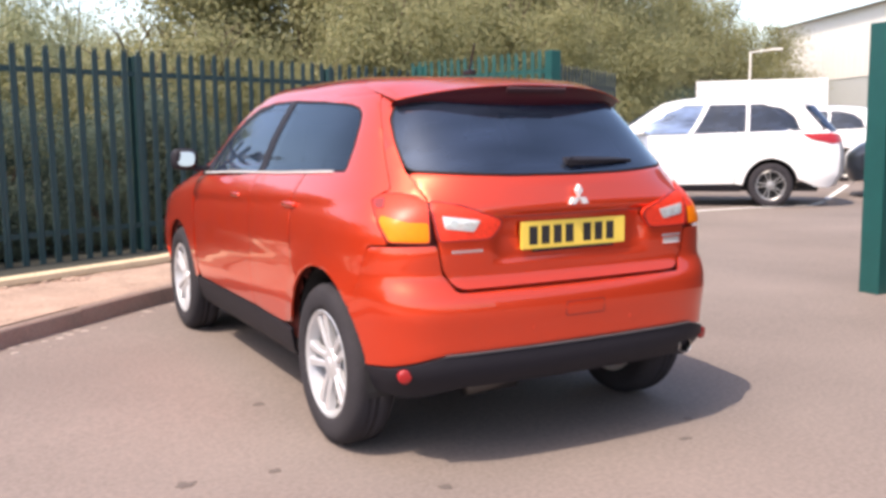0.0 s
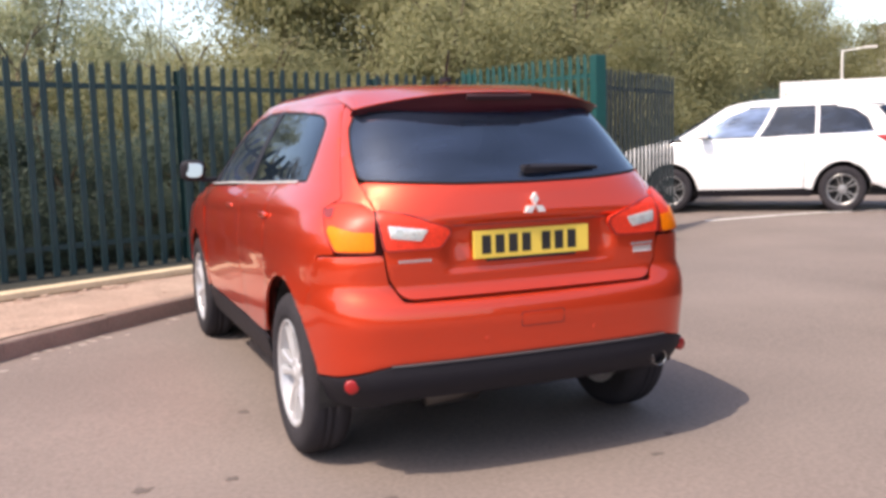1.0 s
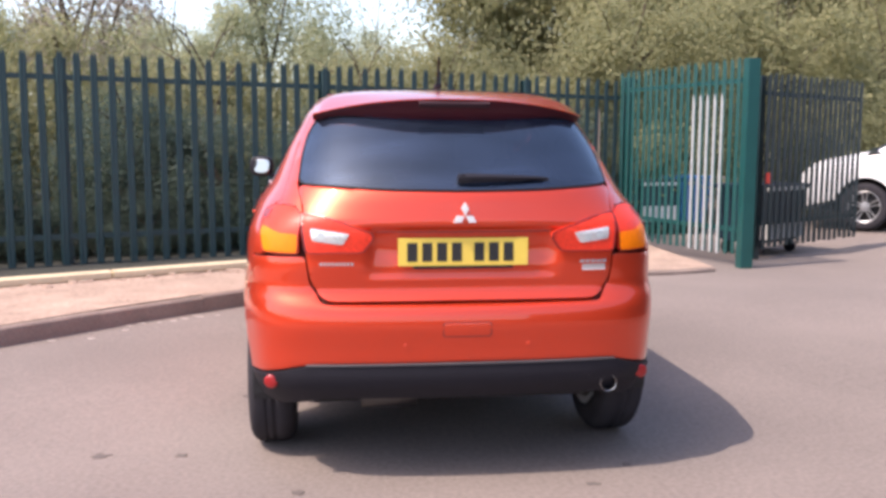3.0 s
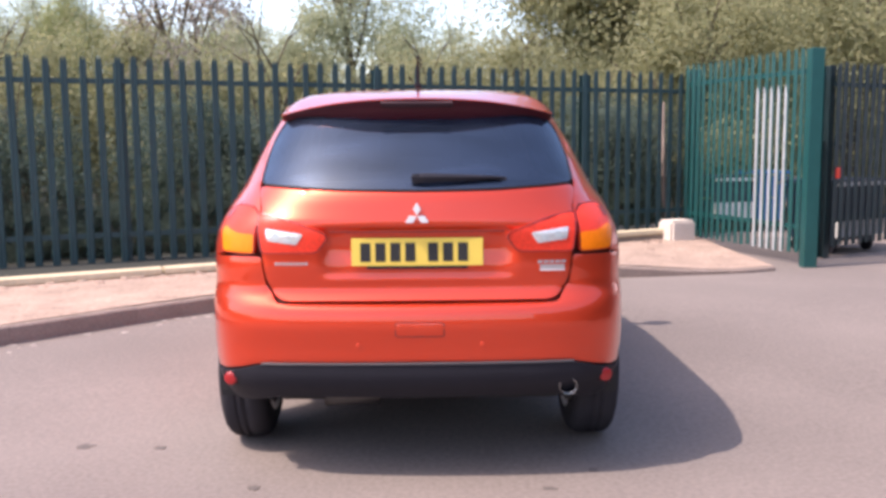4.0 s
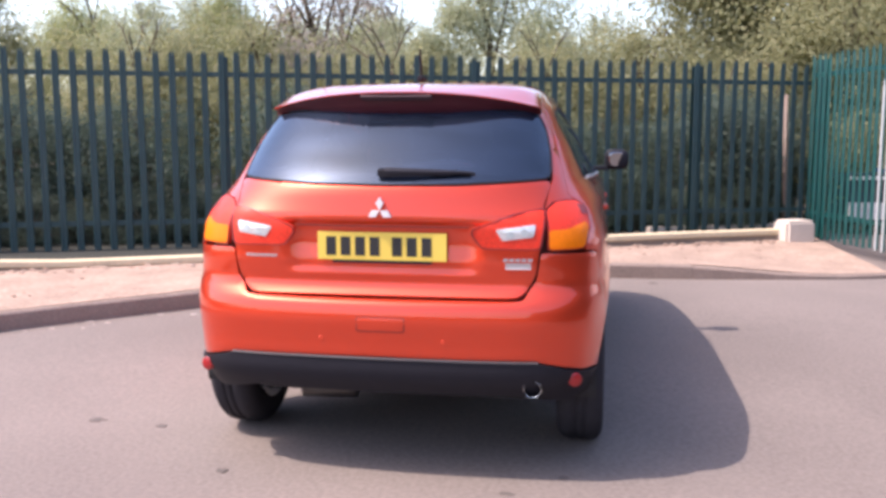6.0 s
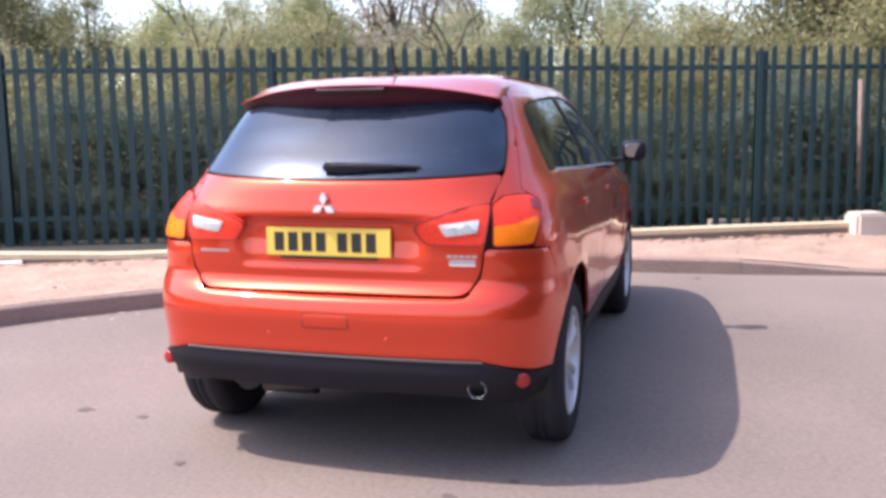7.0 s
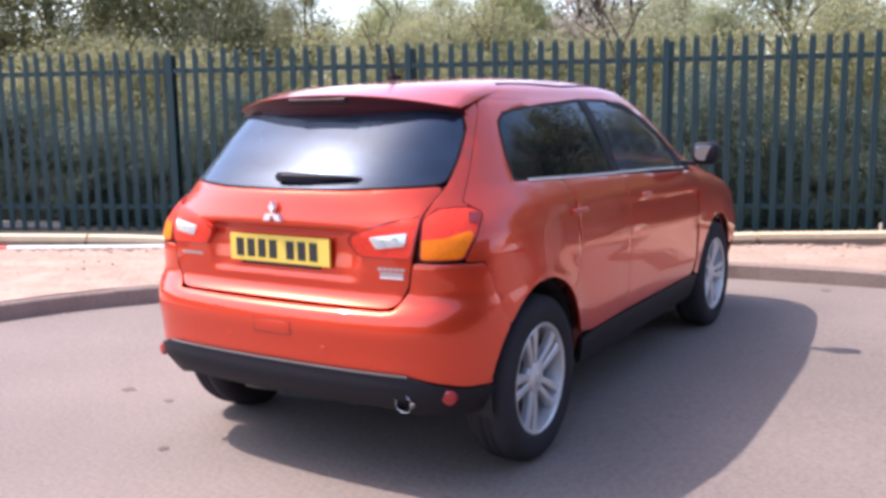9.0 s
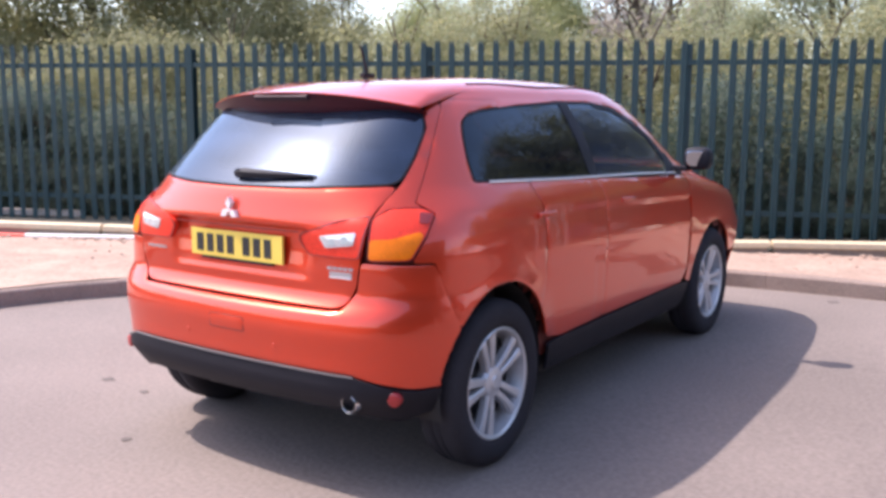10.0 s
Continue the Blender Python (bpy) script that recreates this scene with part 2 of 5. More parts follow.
for r, q in zip(grid, grid[1:]):
    for k in range(len(steps) - 1):
        bm.faces.new((r[k], r[k + 1], q[k + 1], q[k]))
solo("ground", bm, ASPHALT, "worn sun-bleached grey asphalt of a car park", "ground", "structure", smooth=True)

EDGE = curve_through([(-4.6, -11.8, 0), (-4.4, -6, 0), (-4.15, -2, 0), (-3.90, 0.4, 0), (-3.62, 1.4, 0), (-3.22, 2.03, 0), (-2.85, 2.43, 0), (-2.42, 2.84, 0), (-1.98, 3.26, 0), (-1.48, 3.69, 0), (-0.82, 4.24, 0),
                      (-0.1, 4.72, 0), (0.6, 4.99, 0), (1.7, 5.08, 0), (2.6, 5.21, 0), (3.2, 5.34, 0), (3.52, 5.47, 0)], 6)
for p in EDGE:
    p.z = fall(p.x, p.y)


def sunk(p):
    """How far the kerb's top lies below its full height; it drops towards the gateway."""
    s = min(1.0, max(0.0, (p.x - 1.5) / 1.5))
    return 0.085 * s * s * (3 - 2 * s)


bm = bmesh.new()
sweep(bm, [p - Vector((0, 0, sunk(p))) for p in EDGE], [(-0.015, -0.06), (-0.015, 0.085), (-0.11, 0.085), (-0.11, -0.06)])
kerb = solo("kerb", bm, KERB, "weathered grey concrete kerb along the sandy verge", "kerb", "structure")
run, stones, stone = 0.0, [], [EDGE[0]]
for p, q in zip(EDGE, EDGE[1:]):
    stone.append(q)
    run += (q - p).length
    if run > 0.85:
        stones.append(stone)
        run, stone = 0.0, [q]
for s in stones + [stone]:
    if len(s) > 1:
        bm = bmesh.new()
        drop = Vector((0, 0, random.uniform(-0.006, 0.004)))
        s = [p - Vector((0, 0, sunk(p))) for p in s]
        s = [s[0].lerp(s[1], 0.012) + drop] + [p + drop for p in s[1:-1]] + [s[-1].lerp(s[-2], 0.012) + drop]
        sweep(bm, s, [(0.0, -0.06), (0.0, 0.108), (-0.008, 0.120), (-0.022, 0.127), (-0.110, 0.130), (-0.125, 0.115), (-0.125, -0.06)])
        part("kerb_stone", bm, KERB, kerb)

FENCE_A, FENCE_DIR = Vector((-5.41, 4.35, 0)), Vector((7.43, 3.12, 0)).normalized()
FENCE_OUT = Vector((FENCE_DIR.y, -FENCE_DIR.x, 0))


def along(s, out=0.0, z=0.0):
    """A place on the back fence's line, s metres along it, out metres in front of it."""
    return FENCE_A + FENCE_DIR * s + FENCE_OUT * out + Vector((0, 0, z))


BEAM = [Vector((-8.5, 1.6, 0)), Vector((3.0, 7.47, 0))]


def sag(p):
    """How far the timber beam dips along its length."""
    return float(np.interp(p.x, (-6.7, -5.1, -3.85, -0.55, 0.3, 1.6), (0.02, 0.0, -0.058, -0.052, -0.012, -0.004)))


def inward(k):
    """The way from the kerb's face towards the verge."""
    d = (EDGE[min(k + 1, len(EDGE) - 1)] - EDGE[max(k - 1, 0)]).normalized()
    return Vector((-d.y, d.x, 0))


bm = bmesh.new()
rows = []
for k, p in enumerate(EDGE):
    s = k / (len(EDGE) - 1)
    q = BEAM[0].lerp(BEAM[1], max(0.0, (s - 0.12) / 0.88)) + Vector((-0.02 + 0.36 * max(0.0, (s - 0.93) / 0.07), 0.05 + 0.15 * max(0.0, (s - 0.93) / 0.07) + (0.0 if s > 0.12 else (s - 0.12) * 60), 0.125))
    a0 = p + inward(k) * (0.034 + 0.045 * abs(noise.noise(p * 3.1))) + Vector((0, 0, 0.134 - sunk(p)))
    row = []
    for j in range(13):
        v = a0.lerp(q, j / 12)
        row.append(bm.verts.new(v + Vector((0, 0, 0.010 * noise.noise(v * 2.3) + 0.005 * noise.noise(v * 7.0)) if 0 < j < 12 else (0, 0, 0))))
    rows.append(row)
for p, q in zip(rows, rows[1:]):
    for j in range(12):
        bm.faces.new((p[j], q[j], q[j + 1], p[j + 1]))
for f in bm.faces:
    f.smooth = True
solo("pavement", bm, VERGE, "pale pinkish sandy gravel verge between kerb and fence", "verge", "structure")

edging = thing("timber_edging", "pale weathered timber beam laid along the verge", "edging beam")
for s0, s1 in ((0.0, 0.27), (0.272, 0.53), (0.532, 0.78), (0.782, 1.0)):
    line = [BEAM[0].lerp(BEAM[1], s0 + (s1 - s0) * k / 8) for k in range(9)]
    line = [p + Vector((0, 0, sag(p))) for p in line]
    bm = bmesh.new()
    sweep(bm, line, [(-0.06, 0.194), (-0.056, 0.240), (-0.035, 0.255), (0.035, 0.255), (0.056, 0.240), (0.06, 0.194), (0.045, 0.186), (-0.045, 0.186)])
    part("beam", bm, TIMBER, edging)
    line = [line[0].lerp(line[1], 0.06)] + line[1:-1] + [line[-1].lerp(line[-2], 0.06)]
    bm = bmesh.new()
    sweep(bm, line, [(-0.03, -0.02), (-0.03, 0.186), (0.04, 0.186), (0.04, -0.02)])
    part("board", bm, BOARD, edging, "grey-brown board below the beam")

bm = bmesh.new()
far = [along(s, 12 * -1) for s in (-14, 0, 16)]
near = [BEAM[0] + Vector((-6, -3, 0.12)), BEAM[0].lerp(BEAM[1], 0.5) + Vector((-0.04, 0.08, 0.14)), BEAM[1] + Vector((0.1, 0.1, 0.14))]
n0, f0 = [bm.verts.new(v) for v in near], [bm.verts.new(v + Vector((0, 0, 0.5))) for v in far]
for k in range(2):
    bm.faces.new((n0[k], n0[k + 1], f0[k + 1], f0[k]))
solo("bank", bm, SOIL, "bare soil bank behind the fence, shade put into its colour", "ground", "structure")


# ---- plain unseen walls behind the camera, added to close the yard and cut light ----
WALL = material("dark_blocking_wall", (0.020, 0.022, 0.022), 0.9, vary=0.25, scale=1.5, bump=0.3, fine=20)
for name, lo, hi in (("light_block_east", (4.30, -12, -0.1), (4.50, 1.35, 2.6)), ("light_block_far_east", (7.8, -12, -0.1), (8.0, 3.4, 4.0)), ("wall_south", (-10.2, -12.2, -0.1), (4.50, -12, 1.2)), ("wall_west", (-10.4, -12.2, -0.1), (-10.2, 0.4, 1.2))):
    bm = bmesh.new()
    box(bm, lo, hi)
    solo(name, bm, WALL, "unseen dark wall added to close the yard and cut light", "wall", "structure")


# ---- palisade fence ----
def pale_mesh(name, height, mat, width=0.068):
    """A corrugated W-section pale with a pointed, split head."""
    bm = bmesh.new()
    prof = [(-width / 2, 0.006), (-width * 0.38, 0.014), (-width * 0.14, 0.014), (0, 0.009), (width * 0.14, 0.014), (width * 0.38, 0.014), (width / 2, 0.006)]
    tops = [height - 0.10, height - 0.03, height, height - 0.05, height, height - 0.03, height - 0.10]
    lower = [bm.verts.new((x, -y, 0)) for x, y in prof]
    upper = [bm.verts.new((x, -y, h)) for (x, y), h in zip(prof, tops)]
    for k in range(6):
        bm.faces.new((lower[k], lower[k + 1], upper[k + 1], upper[k]))
    bm.normal_update()
    bmesh.ops.solidify(bm, geom=bm.faces[:], thickness=0.003)
    bmesh.ops.recalc_face_normals(bm, faces=bm.faces)
    return mesh(name, bm, mat)


def palisade(name, a, b, mat, posts, label, height=2.0, base=0.15, pitch=0.155, group="", post_top=None, bare=(), width=0.068):
    """A run of palisade from a to b: uprights, two rails and pales, in the run's own frame."""
    a, b = Vector(a), Vector(b)
    run = (b - a).length
    top = thing(name, label, "fence", group)
    top.matrix_world = Matrix.Translation(a) @ Matrix.Rotation(math.atan2((b - a).y, (b - a).x), 4, "Z")
    for z in (base + 0.28, base + height - 0.24):
        bm = bmesh.new()
        box(bm, (0, 0.004, z - 0.025), (run, 0.010, z + 0.025))
        box(bm, (0, 0.010, z - 0.025), (run, 0.045, z - 0.019))
        part("rail", bm, mat, top)
    pale, first = pale_mesh("pale", height, mat, width), None
    count = int(run / pitch)
    glint_mesh = pale_mesh("glint_strip", height - 0.36, GLINT_STEEL, 0.03) if bare else None
    for k in range(count):
        lean = random.uniform(-0.006, 0.006)
        # pale strip in front of the green pale, painted as a sun glint
        if k in bare:
            share("glint_strip", glint_mesh, top, Matrix.Translation(((k + 0.5) * run / count, -0.012, base)))
        share("pale", pale, top, Matrix.Translation(((k + 0.5) * run / count, 0, base + random.uniform(-0.012, 0.012))) @ Matrix.Rotation(lean, 4, "Y"))
    for s in posts:
        bm = bmesh.new()
        h = post_top or base + height - 0.06
        box(bm, (s - 0.05, 0.045, 0), (s + 0.05, 0.052, h))
        box(bm, (s - 0.05, 0.145, 0), (s + 0.05, 0.152, h))
        box(bm, (s - 0.004, 0.052, 0), (s + 0.004, 0.145, h))
        part("post", bm, mat, top)
    return top


palisade("palisade_fence", along(-9.5), along(9.42), FENCE, [0.9, 3.95, 6.7, 9.5, 12.2, 14.85, 17.5], "dark blue-green steel palisade fence with pointed pales", base=0.15)

HINGE, GATE_POST, FAR_POST = Vector((3.28, 8.0, 0)), Vector((3.95, 5.72, 0)), Vector((4.28, 1.75, 0))
palisade("palisade_return", HINGE, GATE_POST + (HINGE - GATE_POST).normalized() * 0.12, GATE_GREEN, [0.06], "green steel palisade side panel with pale strips painted on as sun glints", base=0.12, height=2.12, pitch=0.118, width=0.064, bare=(12, 13, 14, 15, 16))


def gate_post(p, top, size, label):
    bm = bmesh.new()
    box(bm, (p.x - size / 2, p.y - size / 2, -0.06), (p.x + size / 2, p.y + size / 2, top), 0.008)
    return solo("gate_post", bm, GATE_GREEN, label, "gate post", group="gate posts")


gate_post(GATE_POST, 2.22, 0.135, "square green steel gate post at the gateway's hinge")
gate_post(FAR_POST + Vector((0.06, 0, 0)), 2.12, 0.18, "square green steel gate post at the gateway's near edge")
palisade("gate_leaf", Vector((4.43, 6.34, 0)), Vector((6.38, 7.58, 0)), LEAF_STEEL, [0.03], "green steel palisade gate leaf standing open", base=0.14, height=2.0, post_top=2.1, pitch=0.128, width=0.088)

bm = bmesh.new()
pts = [(2.81, 7.45), (3.13, 7.62), (3.27, 7.35), (2.93, 7.2)]
base = [bm.verts.new((x, y, 0.0)) for x, y in pts]
head = [bm.verts.new((x * 0.985 + 0.047, y * 0.985 + 0.11, 0.35)) for x, y in pts]
for k in range(4):
    bm.faces.new((base[k], base[(k + 1) % 4], head[(k + 1) % 4], head[k]))
bm.faces.new(head)
bmesh.ops.bevel(bm, geom=bm.edges[:], offset=0.03, segments=2, affect="EDGES")
solo("concrete_block", bm, CONCRETE, "pale concrete block at the end of the timber rail", "concrete block")

bm = bmesh.new()
tube(bm, (3.06, 8.08, 0.2), (3.02, 8.12, 1.78), 0.024, n=10)
solo("pipe", bm, KERB, "thin pale pipe standing behind the fence corner", "pipe", smooth=True)
for s0, s1 in ((7.5, 9.3), (-2.9, -1.5)):
    bm = bmesh.new()
    p, q = along(s0, -0.22), along(s1, -0.22)
    sweep(bm, [p, q], [(-0.05, 0.0), (-0.05, 0.235), (0.05, 0.235), (0.05, 0.0)])
    solo("concrete_strip", bm, CONCRETE, "low pale concrete strip behind the fence foot", "kerb", "structure")


# ---- the parked car's body form ----
YC = 1.5            # middle of the car's plan, from which its outline is swept
PROFILE = {         # height: half width, rear end, front end, squareness, bow of the rear
    0.20: (0.790, 0.16, 3.98, 8.0, 0.10), 0.28: (0.835, 0.005, 4.10, 8.5, 0.10), 0.38: (0.862, -0.064, 4.16, 9.0, 0.10),
    0.50: (0.876, -0.066, 4.19, 9.0, 0.10), 0.60: (0.883, -0.077, 4.19, 9.0, 0.10), 0.66: (0.886, -0.070, 4.18, 9.0, 0.10), 0.685: (0.886, -0.050, 4.18, 8.8, 0.078),
    0.71: (0.886, -0.012, 4.17, 8.4, 0.022), 0.74: (0.885, 0.006, 4.15, 8.2, 0.022), 0.83: (0.886, -0.006, 4.08, 8.2, 0.045), 0.90: (0.885, -0.006, 3.94, 8.0, 0.055),
    0.96: (0.880, -0.018, 3.72, 7.4, 0.095), 1.01: (0.868, -0.026, 3.52, 6.7, 0.145), 1.05: (0.851, -0.015, 3.36, 6.2, 0.19), 1.09: (0.826, -0.006, 3.25, 6.0, 0.24),
    1.14: (0.790, 0.016, 3.15, 6.0, 0.27), 1.20: (0.764, 0.070, 3.04, 6.0, 0.28), 1.30: (0.716, 0.172, 2.87, 6.3, 0.28), 1.40: (0.656, 0.286, 2.69, 6.8, 0.26),
    1.46: (0.618, 0.366, 2.58, 6.6, 0.24), 1.52: (0.570, 0.490, 2.44, 6.0, 0.22), 1.545: (0.528, 0.650, 2.33, 5.2, 0.20), 1.56: (0.488, 0.800, 2.23, 4.6, 0.20),
    1.575: (0.425, 0.990, 2.10, 4.0, 0.20), 1.587: (0.310, 1.190, 1.93, 3.5, 0.20), 1.595: (0.14, 1.38, 1.70, 2.8, 0.2)}
LEVELS = np.array([(z, *v) for z, v in PROFILE.items()])


def level(z):
    """Half width, rear end, front end, squareness and rear bow of the body at a height."""
    return [float(np.interp(z, LEVELS[:, 0], LEVELS[:, k])) for k in (1, 2, 3, 4, 5)]


def outline(a, z):
    """A point of the body: a runs from 0 at the rear's middle over the right flank to pi at the nose."""
    w, rear, nose, n, bow = level(z)
    s, c = math.sin(a), math.cos(a)
    if c <= 0:
        r = (abs(s / w) ** n + abs(c / (nose - YC)) ** n) ** (-1 / n)
    else:
        r = YC - rear
        for _ in range(9):
            x = min(abs(r * s), w)
            r = 0.5 * r + 0.5 * (abs(s / w) ** n + abs(c / (YC - rear - bow * x * x)) ** n) ** (-1 / n)
    return Vector((r * s, YC - r * c, z))


def by_x(x, z):
    """The sweep angle of the rear's point at x."""
    w, rear, nose, n, bow = level(z)
    y = (YC - rear - bow * x * x) * max(0.0, 1 - min(1.0, abs(x) / w) ** n) ** (1 / n)
    return math.atan2(x, y)


def by_y(y, z):
    """The sweep angle of the right flank's point at y."""
    w, rear, nose, n, bow = level(z)
    lo, hi = 0.0, w
    for _ in range(20):
        x = (lo + hi) / 2
        b = YC - rear - bow * x * x if y < YC else nose - YC
        lo, hi = (x, hi) if (x / w) ** n + (abs(YC - y) / b) ** n < 1 else (lo, x)
    return math.atan2(lo, YC - y)


# ---- the orange-red car ----
REAR_AXLE, FRONT_AXLE, HUB, ARCH = 0.61, 3.28, 0.345, 0.40


def normal_at(a, z):
    d = 0.004
    u, v = outline(a + d, z) - outline(a - d, z), outline(a, min(z + d, 1.5945)) - outline(a, z - d)
    return u.cross(v).normalized()


def soften(pts, r):
    """Rounds the corners of a closed outline of (angle, height)."""
    out = []
    for k, p in enumerate(pts):
        p, a, b = Vector(p), Vector(pts[k - 1]), Vector(pts[(k + 1) % len(pts)])
        ra, rb = min(r, 0.45 * (a - p).length), min(r, 0.45 * (b - p).length)
        s, e = p + (a - p).normalized() * ra, p + (b - p).normalized() * rb
        out += [s.lerp(p, j / 3).lerp(p.lerp(e, j / 3), j / 3) for j in range(4)]
    return [tuple(p) for p in out]


def spread_out(pts, step=0.02):
    """The outline with points added, none further apart than a step."""
    out = []
    for p, q in zip(pts, pts[1:] + pts[:1]):
        p, q = Vector(p), Vector(q)
        n = max(1, int((q - p).length / step))
        out += [tuple(p.lerp(q, k / n)) for k in range(n)]
    return out


def skin(name, pts, mat, parent, side=1, lift=0.0, thick=0.014, r=0.02, step=0.035, label="", bulge=None):
    """A panel cut out of the body's surface: an outline of (angle, height), raised by lift, with turned-in edges."""
    bm = bmesh.new()
    pts = spread_out(soften(pts, r) if r else pts, step)
    face = bm.faces.new([bm.verts.new((a, z, 0)) for a, z in pts])
    for axis in (0, 1):
        lo, hi = min(p[axis] for p in pts), max(p[axis] for p in pts)
        for k in range(1, int((hi - lo) / step) + 1):
            at = [0, 0, 0]
            at[axis] = lo + k * step
            if at[axis] < hi - 1e-4:
                no = [0, 0, 0]
                no[axis] = 1
                bmesh.ops.bisect_plane(bm, geom=bm.verts[:] + bm.edges[:] + bm.faces[:], dist=1e-5, plane_co=at, plane_no=no)
    rim = [e for e in bm.edges if e.is_boundary] if thick else []
    inner = {}
    for v in list(bm.verts):
        a, z = v.co.x, v.co.y
        n = normal_at(a, z)
        up = lift + (bulge(a, z) if bulge else 0.0)
        p = outline(a, z)
        v.co = p + n * up
        if thick and v.is_boundary:
            inner[v] = bm.verts.new(p + n * (up - thick))
            v.co -= n * 0.0015
    for e in rim:
        v, w = e.verts
        bm.faces.new((v, w, inner[w], inner[v]))
        e.smooth = False
    for v in bm.verts:
        v.co.x *= side
    bmesh.ops.recalc_face_normals(bm, faces=bm.faces)
    bm.normal_update()
    mid = Vector((0, YC, 0.9))
    if sum((f.calc_center_median() - mid).dot(f.normal) * f.calc_area() for f in bm.faces) < 0:
        bmesh.ops.reverse_faces(bm, faces=bm.faces)
    return part(name, bm, mat, parent, label, smooth=True)


def roof_z(x, y):
    """The height of the body's top over a place of its plan."""
    lo, hi = 1.30, 1.5945
    for _ in range(24):
        z = (lo + hi) / 2
        w, rear, nose, n, bow = level(z)
        b = YC - rear - bow * x * x if y < YC else nose - YC
        lo, hi = (z, hi) if abs(x / w) ** n + abs((y - YC) / b) ** n < 1 else (lo, z)
    return lo


def ring(name, pts, mat, parent, side=1, width=0.02, lift=0.0, thick=0.01, r=0.03, label=""):
    """A seal that runs round the inside of an outline."""
    pts = spread_out(soften(pts, r), 0.03)
    n = len(pts)
    area = sum(p[0] * q[1] - q[0] * p[1] for p, q in zip(pts, pts[1:] + pts[:1]))
    bm = bmesh.new()
    rows = []
    for k, p in enumerate(pts):
        d = (Vector(pts[(k + 1) % n]) - Vector(pts[k - 1])).normalized()
        q = Vector(p) + Vector((-d.y, d.x)) * width * (1 if area > 0 else -1)
        row = []
        for (a, z), drop in ((p, thick), (p, 0), (q, 0), (q, thick)):
            v = outline(a, z) + normal_at(a, z) * (lift - drop)
            row.append(bm.verts.new((v.x * side, v.y, v.z)))
        rows.append(row)
    for k in range(n):
        for j in range(3):
            bm.faces.new((rows[k][j], rows[(k + 1) % n][j], rows[(k + 1) % n][j + 1], rows[k][j + 1]))
    bmesh.ops.recalc_face_normals(bm, faces=bm.faces)
    return part(name, bm, mat, parent, label)


def Y(*pairs):
    return [(by_y(y, z), z) for y, z in pairs]


def X(*pairs):
    return [(by_x(x, z), z) for x, z in pairs]


def arc(y0, start, end, n=10, r=ARCH):
    """Points of a wheel arch, from one angle to another, 0 pointing ahead."""
    return Y(*((y0 + r * math.cos(radians(start + (end - start) * k / n)), HUB + r * math.sin(radians(start + (end - start) * k / n))) for k in range(n + 1)))


car = thing("car", "orange-red metallic compact SUV with tinted rear windows, parked on asphalt", "car")

# outlines shared by neighbouring panels
GATE_SIDE = [(0.554, 0.70), (0.600, 0.765), (0.618, 0.88), (0.624, 1.045), (0.636, 1.085), (0.652, 1.145)]
SEAM = [(0.235, 1.085), (0.341, 1.19), (0.467, 1.329), (0.585, 1.44)]
REAR_GLASS_FULL = X((-0.650, 1.150), (-0.30, 1.131), (0.0, 1.128), (0.30, 1.131), (0.650, 1.150), (0.640, 1.25), (0.610, 1.36), (0.566, 1.425), (0.0, 1.45), (-0.566, 1.425), (-0.610, 1.36), (-0.640, 1.25))
QUARTER_ARC = [(0.578, 1.143), (0.564, 1.154), (0.578, 1.240), (0.612, 1.325), (0.652, 1.383), (0.712, 1.414), (0.820, 1.432), (0.980, 1.444), (1.150, 1.454)]
SIDE_REAR = Y(*QUARTER_ARC, (1.58, 1.472), (1.58, 1.112), (1.1, 1.128))
SIDE_FRONT = Y((1.665, 1.474), (1.95, 1.472), (2.20, 1.448), (2.40, 1.375), (2.55, 1.285), (2.66, 1.19), (2.70, 1.078), (1.665, 1.110))
WINDSCREEN = [(math.pi - 0.40, 1.10), (math.pi - 0.25, 1.09), (math.pi, 1.085), (math.pi + 0.25, 1.09), (math.pi + 0.40, 1.10), (math.pi + 0.47, 1.44), (math.pi, 1.46), (math.pi - 0.47, 1.44)]

# tailgate
gate_pts = X(*[(-x, z) for x, z in GATE_SIDE[:6]][::-1], *GATE_SIDE[:6]) + X((0.3, 1.126), (0.0, 1.123), (-0.3, 1.126))


def recess(a, z):
    """The sunken field round the number plate."""
    x = abs(outline(a, z).x)
    side = min(1.0, max(0.0, (0.40 - x) / 0.05)) * min(1.0, max(0.0, (0.985 - z) / 0.008))
    return -side * (0.008 * min(1.0, max(0.0, (z - 0.784) / 0.010)) + 0.024 * min(1.0, max(0.0, (z - 0.790) / 0.18)))


tailgate = skin("tailgate", gate_pts, PAINT, car, r=0.03, step=0.012, bulge=recess, label="orange-red tailgate with a sunken number-plate field")
ring("rear_window_seal", REAR_GLASS_FULL, BLACK, tailgate, width=0.006, lift=0.002, label="black window seal")
skin("rear_window", REAR_GLASS_FULL, TINT, tailgate, thick=0.0, lift=0.0, label="dark tinted rear window", r=0.03)

# bumper and lower cladding


def mirror_pts(pts):
    return [(-a, z) for a, z in pts[::-1]]


def lip(a, z):
    """The raised lip round the rear wheel arch."""
    p = outline(a, z)
    if abs(p.x) < 0.6:
        return 0.0
    return 0.012 * max(0.0, 1 - abs(math.hypot(p.y - REAR_AXLE, z - HUB) - ARCH) / 0.13) ** 2


def shoulder(a, z):
    """A crease that runs from the lamp along the doors, with an undercut below it."""
    y = outline(a, z).y
    d = 1.056 - 0.042 * y - z
    cut = 0.0 if d < 0 else -0.011 * min(1.0, d / 0.020) * max(0.0, 1 - d / 0.17)
    return lip(a, z) + cut * min(1.0, max(0.0, (y - 0.30) / 0.18))


